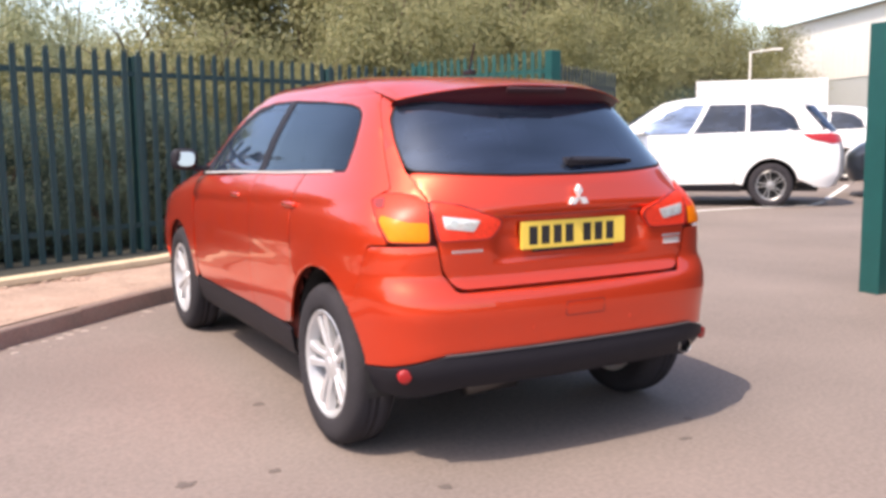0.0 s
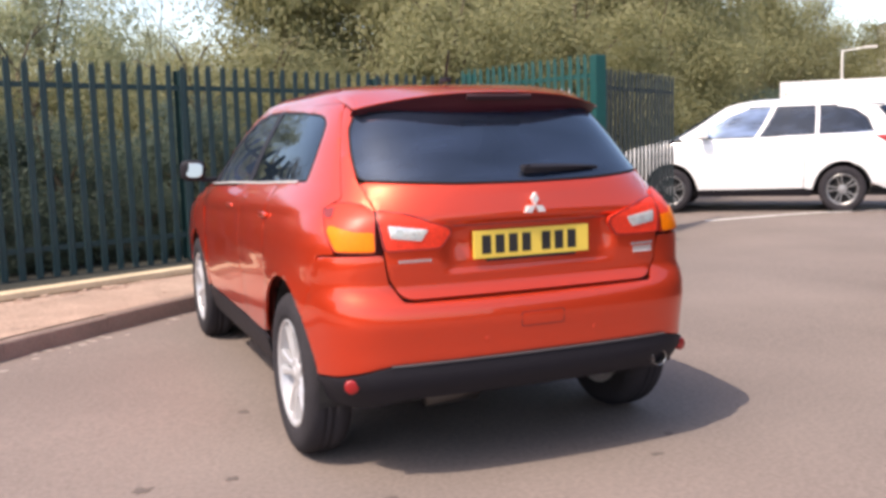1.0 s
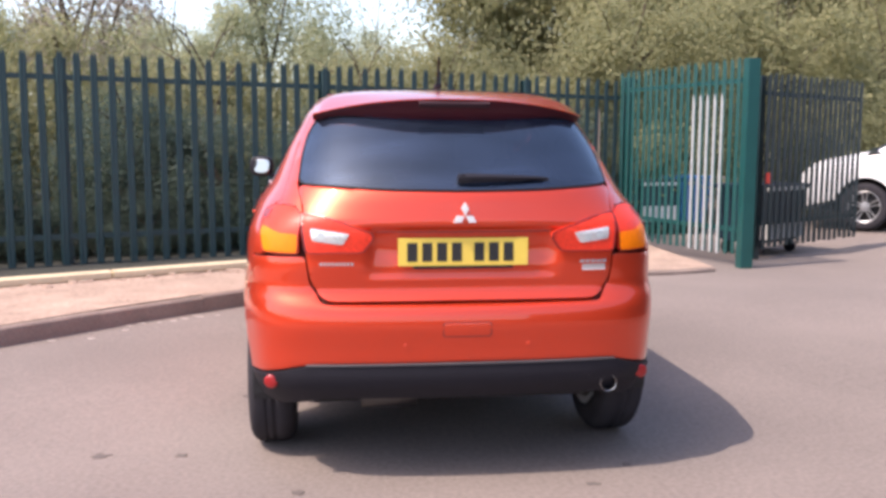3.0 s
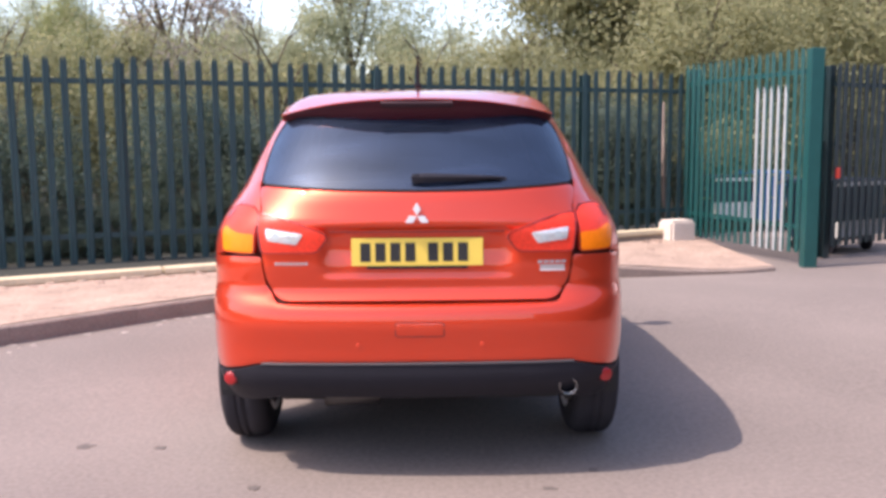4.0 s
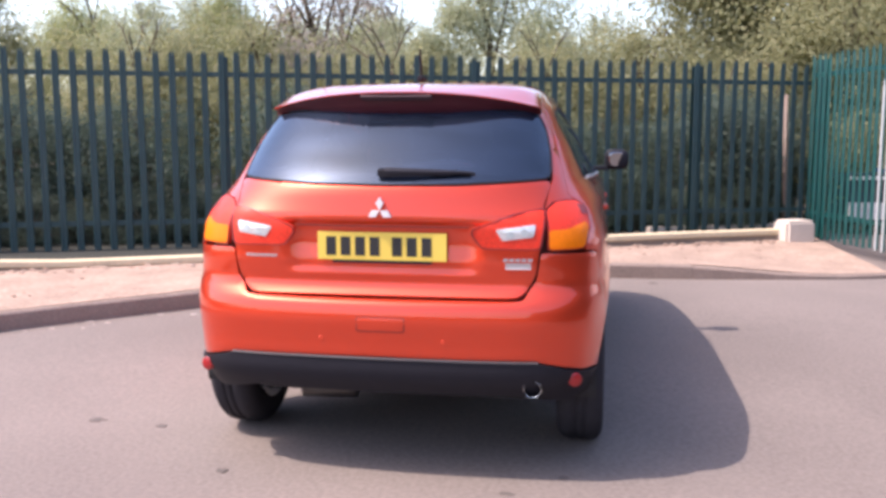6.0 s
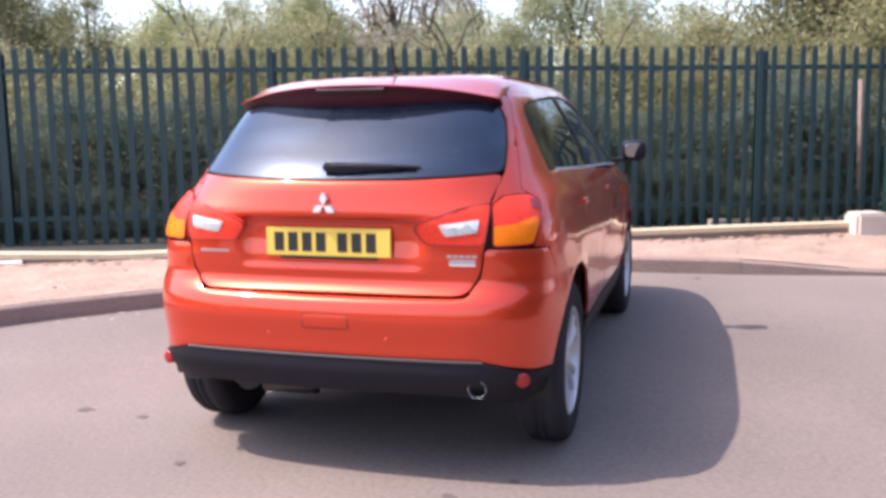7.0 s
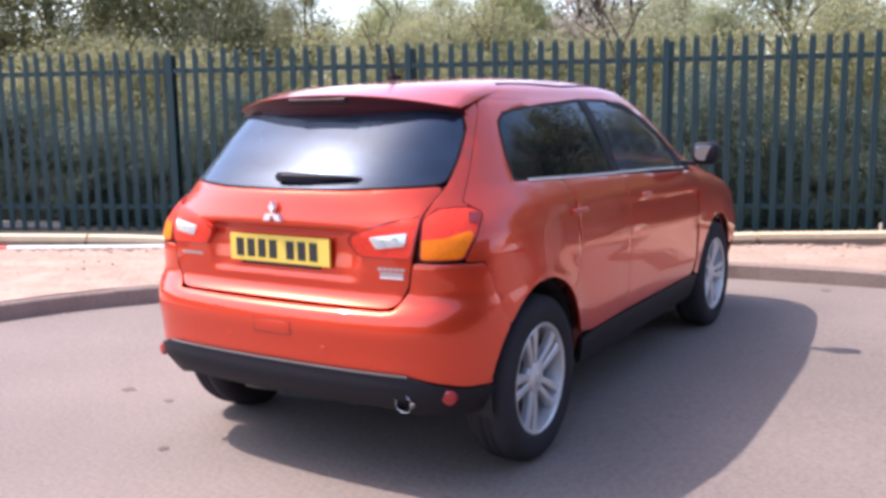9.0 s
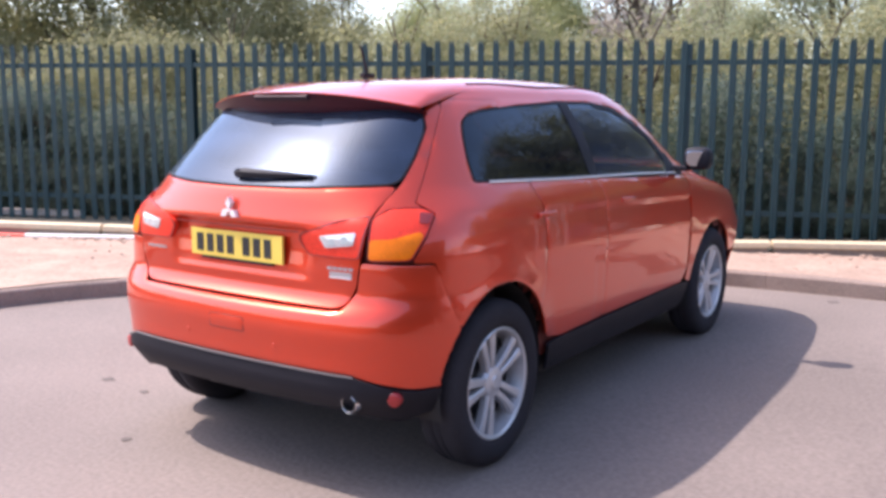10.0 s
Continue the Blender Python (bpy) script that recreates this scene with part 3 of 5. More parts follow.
bump_half = X((0.80, 0.405)) + Y((0.235, 0.40)) + arc(REAR_AXLE, 170, 138, 4) + Y((0.20, 0.865)) + X((0.624, 0.872), (0.607, 0.76), (0.560, 0.688))
bumper = skin("rear_bumper", bump_half + mirror_pts(bump_half) + X((-0.60, 0.455), (0.0, 0.46), (0.60, 0.455)), PAINT, car, r=0.015, step=0.022, bulge=lip, label="orange-red rear bumper skin")
clad_half = X((0.62, 0.447), (0.72, 0.42), (0.80, 0.397)) + Y((0.235, 0.392), (0.25, 0.30)) + X((0.72, 0.275), (0.64, 0.290), (0.54, 0.312))
skin("bumper_cladding", clad_half + mirror_pts(clad_half), BLACK, car, r=0.012, lift=0.012, thick=0.04, label="black plastic lower bumper")
# lip of the cladding, its highlight painted in as grey
bm = bmesh.new()
sweep(bm, [outline(by_x(x, z), z) + normal_at(by_x(x, z), z) * 0.010 for x, z in [(0.62 * (k / 8 - 1), 0.4555 - 0.004 * (k / 8 - 1) ** 2) for k in range(17)]], [(-0.006, -0.003), (0.005, -0.003), (0.003, 0.001), (-0.006, 0.003)])
bmesh.ops.recalc_face_normals(bm, faces=bm.faces)
part("bumper_lip", bm, LIP_HIGHLIGHT, car, "thin lip above the black cladding, greyed to show its highlight")
skin("tow_cover", X((-0.085, 0.565), (0.10, 0.565), (0.10, 0.615), (-0.085, 0.615)), PAINT, bumper, lift=0.003, thick=0.004, r=0.008, label="towing-eye cover")
ring("tow_cover_gap", X((-0.090, 0.560), (0.105, 0.560), (0.105, 0.620), (-0.090, 0.620)), LENS_SHADE_RED, bumper, width=0.0035, lift=0.0012, thick=0.004, r=0.01)
for x in (-0.235, 0.255):
    bm = bmesh.new()
    lathe(bm, [(0.0001, 0.0025), (0.010, 0.0025), (0.0115, 0.0015), (0.0115, -0.004)], 16, m=Matrix.Translation((x, outline(by_x(x, 0.525), 0.525).y, 0.525)) @ Matrix.Rotation(radians(-90), 4, "Z"))
    part("parking_sensor", bm, PAINT, bumper)

for side in (1, -1):
    tag = "right" if side > 0 else "left"
    # rear quarter with pillar
    quarter = Y((0.20, 0.872)) + [(0.520, 0.876), (0.550, 0.962), (0.561, 1.008), (0.571, 1.046), (0.538, 1.071)] + Y(*SEAM) + Y((0.62, 1.475)) \
        + Y((0.98, 1.478), *[(y - 0.004 if z < 1.40 else y, z + 0.003) for y, z in QUARTER_ARC[7:0:-1]], (0.566, 1.141), (0.955, 1.126), (0.985, 1.0), (0.985, 0.70)) + arc(REAR_AXLE, 35, 138, 10)
    skin("quarter_panel", quarter, PAINT, car, side, r=0.01, step=0.018, bulge=shoulder, label="orange-red rear quarter panel")
    skin("gate_frame", [(0.420, 1.035)] + X((0.6405, 1.09), (0.6545, 1.15), (0.6425, 1.25), (0.6125, 1.36), (0.568, 1.428), (0.545, 1.47)) + Y((0.60, 1.47)) + [(a - 0.0022, z) for a, z in Y(*SEAM[::-1])] + [(0.532, 1.069), (0.495, 1.072), (0.450, 1.065)], PAINT, car, side, r=0.006, step=0.03, label="orange-red rear window frame")
    rear_door = Y((0.963, 1.126), (1.618, 1.105), (1.612, 0.42), (1.16, 0.41), (1.025, 0.43)) + arc(REAR_AXLE, 16, 36, 3) + Y((0.993, 0.70), (0.993, 1.0))
    front_door = Y((1.620, 1.105), (2.792, 1.058), (2.80, 0.95), (2.80, 0.50), (2.74, 0.42), (1.614, 0.42))
    fender = Y((2.80, 1.06), (3.0, 1.035), (3.35, 0.975), (3.75, 0.89), (3.92, 0.75), (3.80, 0.52)) + arc(FRONT_AXLE, 22, 172, 12) + Y((2.81, 0.42), (2.808, 0.95))

    def dip(a, z):
        """The hollow along the doors, below the crease."""
        return shoulder(a, z) - 0.006 * max(0.0, 1 - ((z - 0.66 - 0.02 * math.cos(a)) / 0.13) ** 2)

    for nm, pts in (("rear_door", rear_door), ("front_door", front_door)):
        d = skin(nm, pts, PAINT, car, side, r=0.02, step=0.020, bulge=dip, label="orange-red door")
        y = 0.90 if nm == "rear_door" else 1.78
        yh = y + 0.10
        bm = bmesh.new()
        p0 = outline(by_y(yh, 0.985), 0.985)
        box(bm, (p0.x - 0.012, yh - 0.08, 0.972), (p0.x + 0.008, yh + 0.08, 0.994), 0.008)
        for v in bm.verts:
            v.co.x *= side
        bmesh.ops.recalc_face_normals(bm, faces=bm.faces)
        part("door_handle", bm, PAINT, d, smooth=True)
    skin("front_fender", fender, PAINT, car, side, r=0.012, step=0.035, label="orange-red front fender")
    skin("sill", Y((1.05, 0.39), (1.10, 0.25), (2.82, 0.25), (2.86, 0.40), (2.74, 0.412), (1.16, 0.402)), BLACK, car, side, lift=0.004, r=0.01, label="black sill cladding")
    # glass
    for nm, pts, mat, lab in (("rear_side_window", SIDE_REAR, SIDE_TINT, "dark tinted side window"), ("front_side_window", SIDE_FRONT, CLEAR, "clear side window")):
        w = skin(nm, pts, mat, car, side, lift=-0.004, thick=0.0, r=0.02, label=lab)
        ring("window_seal", pts, BLACK, w, side, width=0.007, lift=-0.001, r=0.02)
        w.visible_shadow = True
    skin("door_frame", Y((0.975, 1.482), (0.975, 1.443), (1.15, 1.457), (1.585, 1.477), (1.95, 1.478), (1.95, 1.484)), PAINT, car, side, lift=0.001, r=0.0, label="orange-red upper door frame")
    skin("pillar_trim", Y((1.575, 1.478), (1.672, 1.478), (1.672, 1.108), (1.575, 1.110)), BLACK, car, side, lift=0.0, r=0.0, label="black door pillar")
    # black trim, made wider to paint in the windscreen pillar's shade
    skin("window_edge_and_shade", Y((1.95, 1.474), (2.20, 1.450), (2.40, 1.377), (2.55, 1.287), (2.66, 1.192), (2.70, 1.085), (2.64, 1.087), (2.60, 1.175), (2.48, 1.275), (2.34, 1.355), (2.17, 1.422), (1.95, 1.452)), BLACK, car, side, lift=0.0, r=0.01, label="black front window edge, widened to stand in for the pillar's shade")
    skin("mirror_corner", Y((2.55, 1.083), (2.66, 1.19), (2.72, 1.19), (2.80, 1.068)), BLACK, car, side, lift=0.001, r=0.0)
    skin("pillar", Y((1.95, 1.481), (1.95, 1.477), (2.20, 1.453), (2.405, 1.38), (2.555, 1.29), (2.67, 1.195), (2.80, 1.065), (3.0, 1.04)) + [(math.pi - 0.41, 1.095), (math.pi - 0.48, 1.44), (math.pi - 0.55, 1.481)], PAINT, car, side, r=0.006, label="orange-red windscreen pillar")
    bm = bmesh.new()
    belt = [outline(by_y(y, z), z) + normal_at(by_y(y, z), z) * 0.004 for y, z in ((0.66, 1.139), (0.9, 1.130), (1.3, 1.116), (1.7, 1.106), (2.1, 1.096), (2.66, 1.074))]
    sweep(bm, belt, [(-0.003, -0.006), (0.005, -0.005), (0.005, 0.005), (-0.003, 0.006)])
    for v in bm.verts:
        v.co.x *= side
    bmesh.ops.recalc_face_normals(bm, faces=bm.faces)
    part("belt_strip", bm, BADGE, car, "thin bright window-line strip")
    # lamps
    outer = [(0.4165, 0.880), (0.4190, 1.030), (0.450, 1.061), (0.495, 1.068), (0.532, 1.064), (0.566, 1.046), (0.557, 1.008), (0.546, 0.962), (0.516, 0.884)]
    lamp = skin("tail_lamp", outer, RED_LENS, car, side, lift=0.0045, thick=0.02, r=0.012, step=0.02, label="tail lamp with a red upper and amber lower lens")
    skin("amber_lens", [(0.4195, 0.886), (0.4205, 0.958), (0.470, 0.960), (0.535, 0.985), (0.541, 0.966), (0.513, 0.890)], AMBER, lamp, side, lift=0.0075, thick=0.004, r=0.01, step=0.02, label="amber lens")
    skin("dark_tip", [(0.530, 1.012), (0.528, 1.050), (0.561, 1.043), (0.552, 1.010)], LENS_SHADE_RED, lamp, side, lift=0.0075, thick=0.004, r=0.006, step=0.02, label="dark lens tip")
    ring("lens_edge", outer, LENS_SHADE_RED, lamp, side, width=0.002, lift=0.0055, thick=0.004, r=0.012)
    inner = X((0.620, 0.884), (0.628, 1.038), (0.52, 1.02), (0.36, 0.968), (0.352, 0.945), (0.395, 0.886))
    lid = skin("reversing_lamp", inner, RED_LENS, tailgate, side, lift=0.010, thick=0.02, r=0.014, step=0.02, label="red inner lamp with a clear reversing lens")
    skin("clear_lens", X((0.476, 0.920), (0.448, 0.962), (0.598, 0.980), (0.593, 0.934)), CLEAR_LENS, lid, side, lift=0.014, thick=0.004, r=0.006, step=0.02, label="clear silvery lens")
    for bx, bz in ((0.505, 0.944), (0.557, 0.952)):
        skin("bulb_bowl", [(by_x(bx, bz) + 0.010 * math.cos(k * 0.7854), bz + 0.013 * math.sin(k * 0.7854)) for k in range(8)], BOWL, lid, side, lift=0.0155, thick=0.002, r=0.0, step=0.05, label="small grey bulb bowl")
    ring("lens_edge", inner, LENS_SHADE_RED, lid, side, width=0.004, lift=0.0115, thick=0.004, r=0.014)
    n = Vector((0.30, -1.0, 0.0)).normalized()
    y = outline(by_x(0.757, 0.374), 0.374) + n * 0.024
    bm = bmesh.new()
    lathe(bm, [(0.0001, 0.003), (0.020, 0.002), (0.0265, 0.0), (0.028, -0.003), (0.028, -0.03)], 20, m=Matrix.Translation(y) @ n.to_track_quat("X", "Z").to_matrix().to_4x4())
    for v in bm.verts:
        v.co.x *= side
    bmesh.ops.recalc_face_normals(bm, faces=bm.faces)
    part("reflector", bm, DEEP_RED, car, "round red reflector", smooth=True)
    # door mirror
    hold = part("door_mirror", box(bmesh.new(), (0.80 if side > 0 else -0.90, 2.67, 1.085), (0.90 if side > 0 else -0.80, 2.73, 1.115), 0.01), BLACK, car, "door mirror on a short black arm")
    bm = bmesh.new()
    bmesh.ops.create_uvsphere(bm, u_segments=20, v_segments=14, radius=1)
    for v in bm.verts:
        c = v.co
        for k in range(3):
            c[k] = math.copysign(abs(c[k]) ** 0.6, c[k])
        v.co = Vector((side * (0.950 + 0.078 * c.x), 2.69 + (0.085 if c.y > 0 else 0.035) * c.y, 1.160 + 0.066 * c.z))
    bmesh.ops.recalc_face_normals(bm, faces=bm.faces)
    part("mirror_housing", bm, BLACK, hold, "glossy mirror housing", smooth=True)
    bm = bmesh.new()
    lathe(bm, [(0.0001, -0.0035), (0.92, -0.0035), (1.0, -0.001), (1.0, 0.004)], 36)
    for v in bm.verts:
        u, w = v.co.y, v.co.z
        r = max(1e-6, math.hypot(u, w))
        q = (abs(u / r) ** 3.2 + abs(w / r) ** 3.2) ** (-1 / 3.2)
        v.co = Vector((0.056 * u * q * (1 + 0.10 * w), v.co.x, 0.046 * w * q))
    bmesh.ops.transform(bm, matrix=Matrix.Translation((side * 0.950, 2.651, 1.161)) @ Matrix.Rotation(radians(24 if side > 0 else -14), 4, "Z") @ Matrix.Rotation(radians(9 if side > 0 else -4), 4, "X"), verts=bm.verts)
    bmesh.ops.recalc_face_normals(bm, faces=bm.faces)
    part("mirror_glass", bm, MIRROR, hold, "mirror glass")

# roof, bonnet, nose
bm = bmesh.new()
heights = [1.476, 1.49, 1.505, 1.52, 1.533, 1.545, 1.553, 1.56, 1.568, 1.575, 1.581, 1.587, 1.591, 1.595]
rows = [[bm.verts.new(outline(a, z)) for a in [-math.pi + 2 * math.pi * k / 120 for k in range(120)]] for z in heights]
for p, q in zip(rows, rows[1:]):
    for k in range(120):
        bm.faces.new((p[k], p[(k + 1) % 120], q[(k + 1) % 120], q[k]))
bm.faces.new(rows[-1])
bmesh.ops.recalc_face_normals(bm, faces=bm.faces)
part("roof", bm, PAINT, car, "orange-red roof skin", smooth=True)
skin("windscreen", WINDSCREEN, CLEAR, car, thick=0.0, lift=0.0, r=0.03, label="windscreen")
bonnet_half = [(math.pi, 1.075), (math.pi - 0.25, 1.08), (math.pi - 0.40, 1.085)] + Y((3.01, 1.04), (3.36, 0.98), (3.76, 0.895)) + [(math.pi - 0.16, 0.80), (math.pi, 0.80)]
bonnet_all = bonnet_half[1:-1] + [(math.pi, 0.80)] + [(2 * math.pi - a, z) for a, z in bonnet_half[-2:0:-1]] + [(math.pi, 1.075)]
skin("bonnet", bonnet_all, PAINT, car, r=0.01, step=0.03, label="orange-red bonnet")
nose_half = [(math.pi, 0.79), (math.pi - 0.16, 0.79)] + Y((3.77, 0.885), (3.925, 0.75), (3.81, 0.52), (3.70, 0.40), (3.69, 0.26)) + [(math.pi, 0.24)]
nose_all = nose_half[1:-1] + [(math.pi, 0.24)] + [(2 * math.pi - a, z) for a, z in nose_half[-2:0:-1]] + [(math.pi, 0.79)]
skin("front_bumper", nose_all, PAINT, car, r=0.01, step=0.04, label="orange-red front bumper")

# dark channels along the roof's edges
for side in (1, -1):
    bm = bmesh.new()
    path = []
    for k in range(15):
        y = 0.90 + 0.10 * k
        x = 0.535 - 0.012 * abs(k - 6) * 0.4
        path.append((side * x, y, roof_z(x, y) + 0.001))
    sweep(bm, path, [(-0.006, -0.004), (-0.006, 0.003), (0.006, 0.003), (0.006, -0.004)])
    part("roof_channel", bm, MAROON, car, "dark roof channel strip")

# roof spoiler with high brake lamp
bm = bmesh.new()
rows, under = [], []
for k in range(33):
    u = -1 + k / 16
    x, e = 0.590 * u, abs(u) ** 2.4
    tail = 0.258 + 0.180 * e
    top, low_edge = 1.502 - 0.060 * e, 1.413
    line = [(x * 0.95, 0.84, roof_z(x * 0.95, 0.84) + 0.001), (x * 0.97, 0.70, roof_z(x * 0.97, 0.70) + 0.006)]
    line += [(x * 0.985, 0.5 * (tail + 0.70), 0.5 * (roof_z(x * 0.97, 0.70) + top) + 0.014), (x, tail + 0.05, top + 0.009), (x, tail + 0.010, top + 0.001), (x, tail, top - 0.002), (x, tail + 0.001, top - 0.006)]
    under.append([Vector(line[-1]), Vector((x, tail + 0.036, 0.45 * top + 0.55 * low_edge)), Vector((x, tail + 0.048, low_edge)), Vector((x * 0.985, tail + 0.10, low_edge + 0.004)), Vector((x * 0.95, tail + 0.26, low_edge + 0.05))])
    rows.append([bm.verts.new(v) for v in line])
for p, q in zip(rows, rows[1:]):
    for k in range(len(p) - 1):
        bm.faces.new((p[k], p[k + 1], q[k + 1], q[k]))
bm.faces.new(rows[0])
bm.faces.new(rows[-1][::-1])
bmesh.ops.recalc_face_normals(bm, faces=bm.faces)
for row in rows:
    for v in row[4:7]:
        for e in v.link_edges:
            if abs(e.verts[0].co.x - e.verts[1].co.x) > 0.02:
                e.smooth = False
spoiler = part("roof_spoiler", bm, PAINT, car, "orange-red roof spoiler", smooth=True)
# underside painted maroon in place of red paint lying in shade
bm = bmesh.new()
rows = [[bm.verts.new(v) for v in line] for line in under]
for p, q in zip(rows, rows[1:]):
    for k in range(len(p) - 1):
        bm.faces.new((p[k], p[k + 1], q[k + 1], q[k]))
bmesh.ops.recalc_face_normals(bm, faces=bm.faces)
part("spoiler_underside", bm, MAROON, spoiler, "spoiler underside, its red darkened to stand in for shade", smooth=True)
bm = bmesh.new()
box(bm, (-0.15, -0.008, -0.012), (0.15, 0.008, 0.012), 0.005, Matrix.Translation((0, 0.270, 1.478)) @ Matrix.Rotation(radians(45), 4, "X"))
part("brake_lamp", bm, LAMP_CLEAR, spoiler, "pale pinkish high-level brake lamp")

# wiper, aerial, badges, plate, exhaust
bm = bmesh.new()
w0, w1 = outline(by_x(0.0, 1.176), 1.176), outline(by_x(0.345, 1.180), 1.180)
tube(bm, w0 + Vector((0, -0.032, 0)), w0 + Vector((0, 0.03, 0)), 0.019, n=14)
rows = []
for s, tall, off in ((-0.06, 0.016, 0.022), (0.08, 0.020, 0.032), (0.35, 0.017, 0.036), (0.7, 0.012, 0.030), (1.0, 0.004, 0.016)):
    c = w0.lerp(w1, s) - Vector((0, off, -0.004 + 0.006 * s))
    rows.append([bm.verts.new(c + Vector((0, y, z * tall))) for y, z in ((0.010, -1), (-0.006, -0.9), (-0.010, 0.2), (0.010, 0.9))])
for p, q in zip(rows, rows[1:]):
    for k in range(4):
        bm.faces.new((p[k], p[(k + 1) % 4], q[(k + 1) % 4], q[k]))
bm.faces.new(rows[0])
bm.faces.new(rows[-1][::-1])
bmesh.ops.recalc_face_normals(bm, faces=bm.faces)
wiper = part("wiper_arm", bm, BLACK, car, "black rear wiper arm")
bm = bmesh.new()
sweep(bm, [w0.lerp(w1, 0.12) + Vector((0, -0.010, -0.010)), w0.lerp(w1, 1.04) + Vector((0, -0.008, -0.008))], [(-0.006, -0.007), (0.006, -0.007), (0.004, 0.007), (-0.004, 0.007)])
part("blade", bm, RUBBER, wiper)
bm = bmesh.new()
box(bm, (-0.016, 0.80, 1.575), (0.016, 0.88, 1.598), 0.008)
aerial = part("aerial", bm, BLACK, car, "short black roof aerial")
bm = bmesh.new()
tube(bm, (0, 0.84, 1.59), (0, 0.79, 1.720), 0.0065, 0.005, 8)
part("rod", bm, BLACK, aerial)
bm = bmesh.new()
for turn in (0, 120, 240):
    d = Vector((math.sin(radians(turn)), 0, math.cos(radians(turn))))
    e = Vector((d.z, 0, -d.x))
    c = Vector((0.0, -0.040, 1.034))
    quad = [c + d * 0.002, c + d * 0.027 + e * 0.015, c + d * 0.052, c + d * 0.027 - e * 0.015]
    lo, hi = [bm.verts.new(p + Vector((0, 0.02, 0))) for p in quad], [bm.verts.new(p) for p in quad]
    bm.faces.new(hi)
    for k in range(4):
        bm.faces.new((lo[k], lo[(k + 1) % 4], hi[(k + 1) % 4], hi[k]))
bmesh.ops.recalc_face_normals(bm, faces=bm.faces)
part("badge", bm, BADGE, tailgate, "chrome badge of three lozenges")
for k in range(9):
    x = -0.566 + 0.0150 * k
    skin("badge_bar", X((x, 0.838), (x + 0.0105, 0.838), (x + 0.0105, 0.849), (x, 0.849)), TRIM_BADGE, tailgate, lift=0.004, thick=0.005, r=0.0, step=0.05)
for k in range(5):
    x = 0.478 + 0.0235 * k
    skin("badge_bar", X((x, 0.839), (x + 0.018, 0.839), (x + 0.020, 0.850), (x + 0.002, 0.850)), TRIM_BADGE, tailgate, lift=0.004, thick=0.005, r=0.0, step=0.05)
skin("trim_badge", X((0.488, 0.811), (0.586, 0.811), (0.586, 0.833), (0.488, 0.833)), TRIM_BADGE, tailgate, lift=0.004, thick=0.005, r=0.002, step=0.05, label="small dull metal badge plate")
skin("badge_bar", X((0.488, 0.809), (0.586, 0.809), (0.586, 0.814), (0.488, 0.814)), BADGE, tailgate, lift=0.006, thick=0.005, r=0.0, step=0.05)
bm = bmesh.new()
box(bm, (-0.26, -0.008, 0.8335), (0.26, 0.004, 0.9445), 0.003)
plate = part("number_plate", bm, YELLOW, tailgate, "yellow number plate with dark bars")
for k, x in enumerate((-0.205, -0.146, -0.087, -0.028, 0.062, 0.121, 0.180)):
    bm = bmesh.new()
    box(bm, (x - 0.020, -0.0095, 0.852), (x + 0.020, -0.0075, 0.926))
    part("bar", bm, LETTER, plate)
bm = bmesh.new()
box(bm, (-0.20, -0.008, 0.822), (0.20, 0.01, 0.832), 0.002)
part("plate_trim", bm, BLACK, tailgate)
# dark strip drawn as the shadow line under the tailgate's overhang
skin("overhang_shade_strip", X((-0.345, 0.967), (0.345, 0.967), (0.345, 0.973), (-0.345, 0.973)), LENS_SHADE_RED, tailgate, lift=0.002, thick=0.003, r=0.002, step=0.03)
bm = bmesh.new()
lathe(bm, [(0.0335, 0.16), (0.0348, 0.0), (0.0338, -0.002), (0.0328, 0.0)], 32, m=Matrix.Translation((0.600, -0.025, 0.345)) @ Matrix.Rotation(radians(90), 4, "Z"))
exhaust = part("exhaust_pipe", bm, CHROME, car, "round chrome exhaust pipe", smooth=True)
bm = bmesh.new()
lathe(bm, [(0.0326, 0.001), (0.0315, 0.15), (0.0001, 0.15)], 32, m=Matrix.Translation((0.600, -0.025, 0.345)) @ Matrix.Rotation(radians(90), 4, "Z"))
part("dark_bore", bm, LETTER, exhaust, "dark inside of the pipe", smooth=True)

bm = bmesh.new()
tube(bm, (-0.40, 0.22, 0.250), (-0.165, 0.22, 0.255), 0.050, n=24)
part("silencer", bm, SILENCER, car, "silvery exhaust silencer under the floor", smooth=True)

# inner shell with openings for glass and wheels, floor and seats
holes = [REAR_GLASS_FULL, SIDE_REAR, SIDE_FRONT, WINDSCREEN]


def within(a, z, poly):
    hit = False
    for (x1, y1), (x2, y2) in zip(poly, poly[1:] + poly[:1]):
        if (y1 > z) != (y2 > z) and a < (x2 - x1) * (z - y1) / (y2 - y1) + x1:
            hit = not hit
    return hit


bm = bmesh.new()
n_a, zs = 240, [0.33 + 0.03 * k for k in range(42)]
rows = []
for z in zs:
    row = []
    for k in range(n_a):
        a = -math.pi + 2 * math.pi * (k + 0.5) / n_a
        p = outline(a, z)
        q = outline(a, z) * 0.965 + Vector((0, YC * 0.035, z * 0.035)) if z < 1.46 else p - Vector((0, 0, 0.02))
        row.append(bm.verts.new(q))
    rows.append(row)
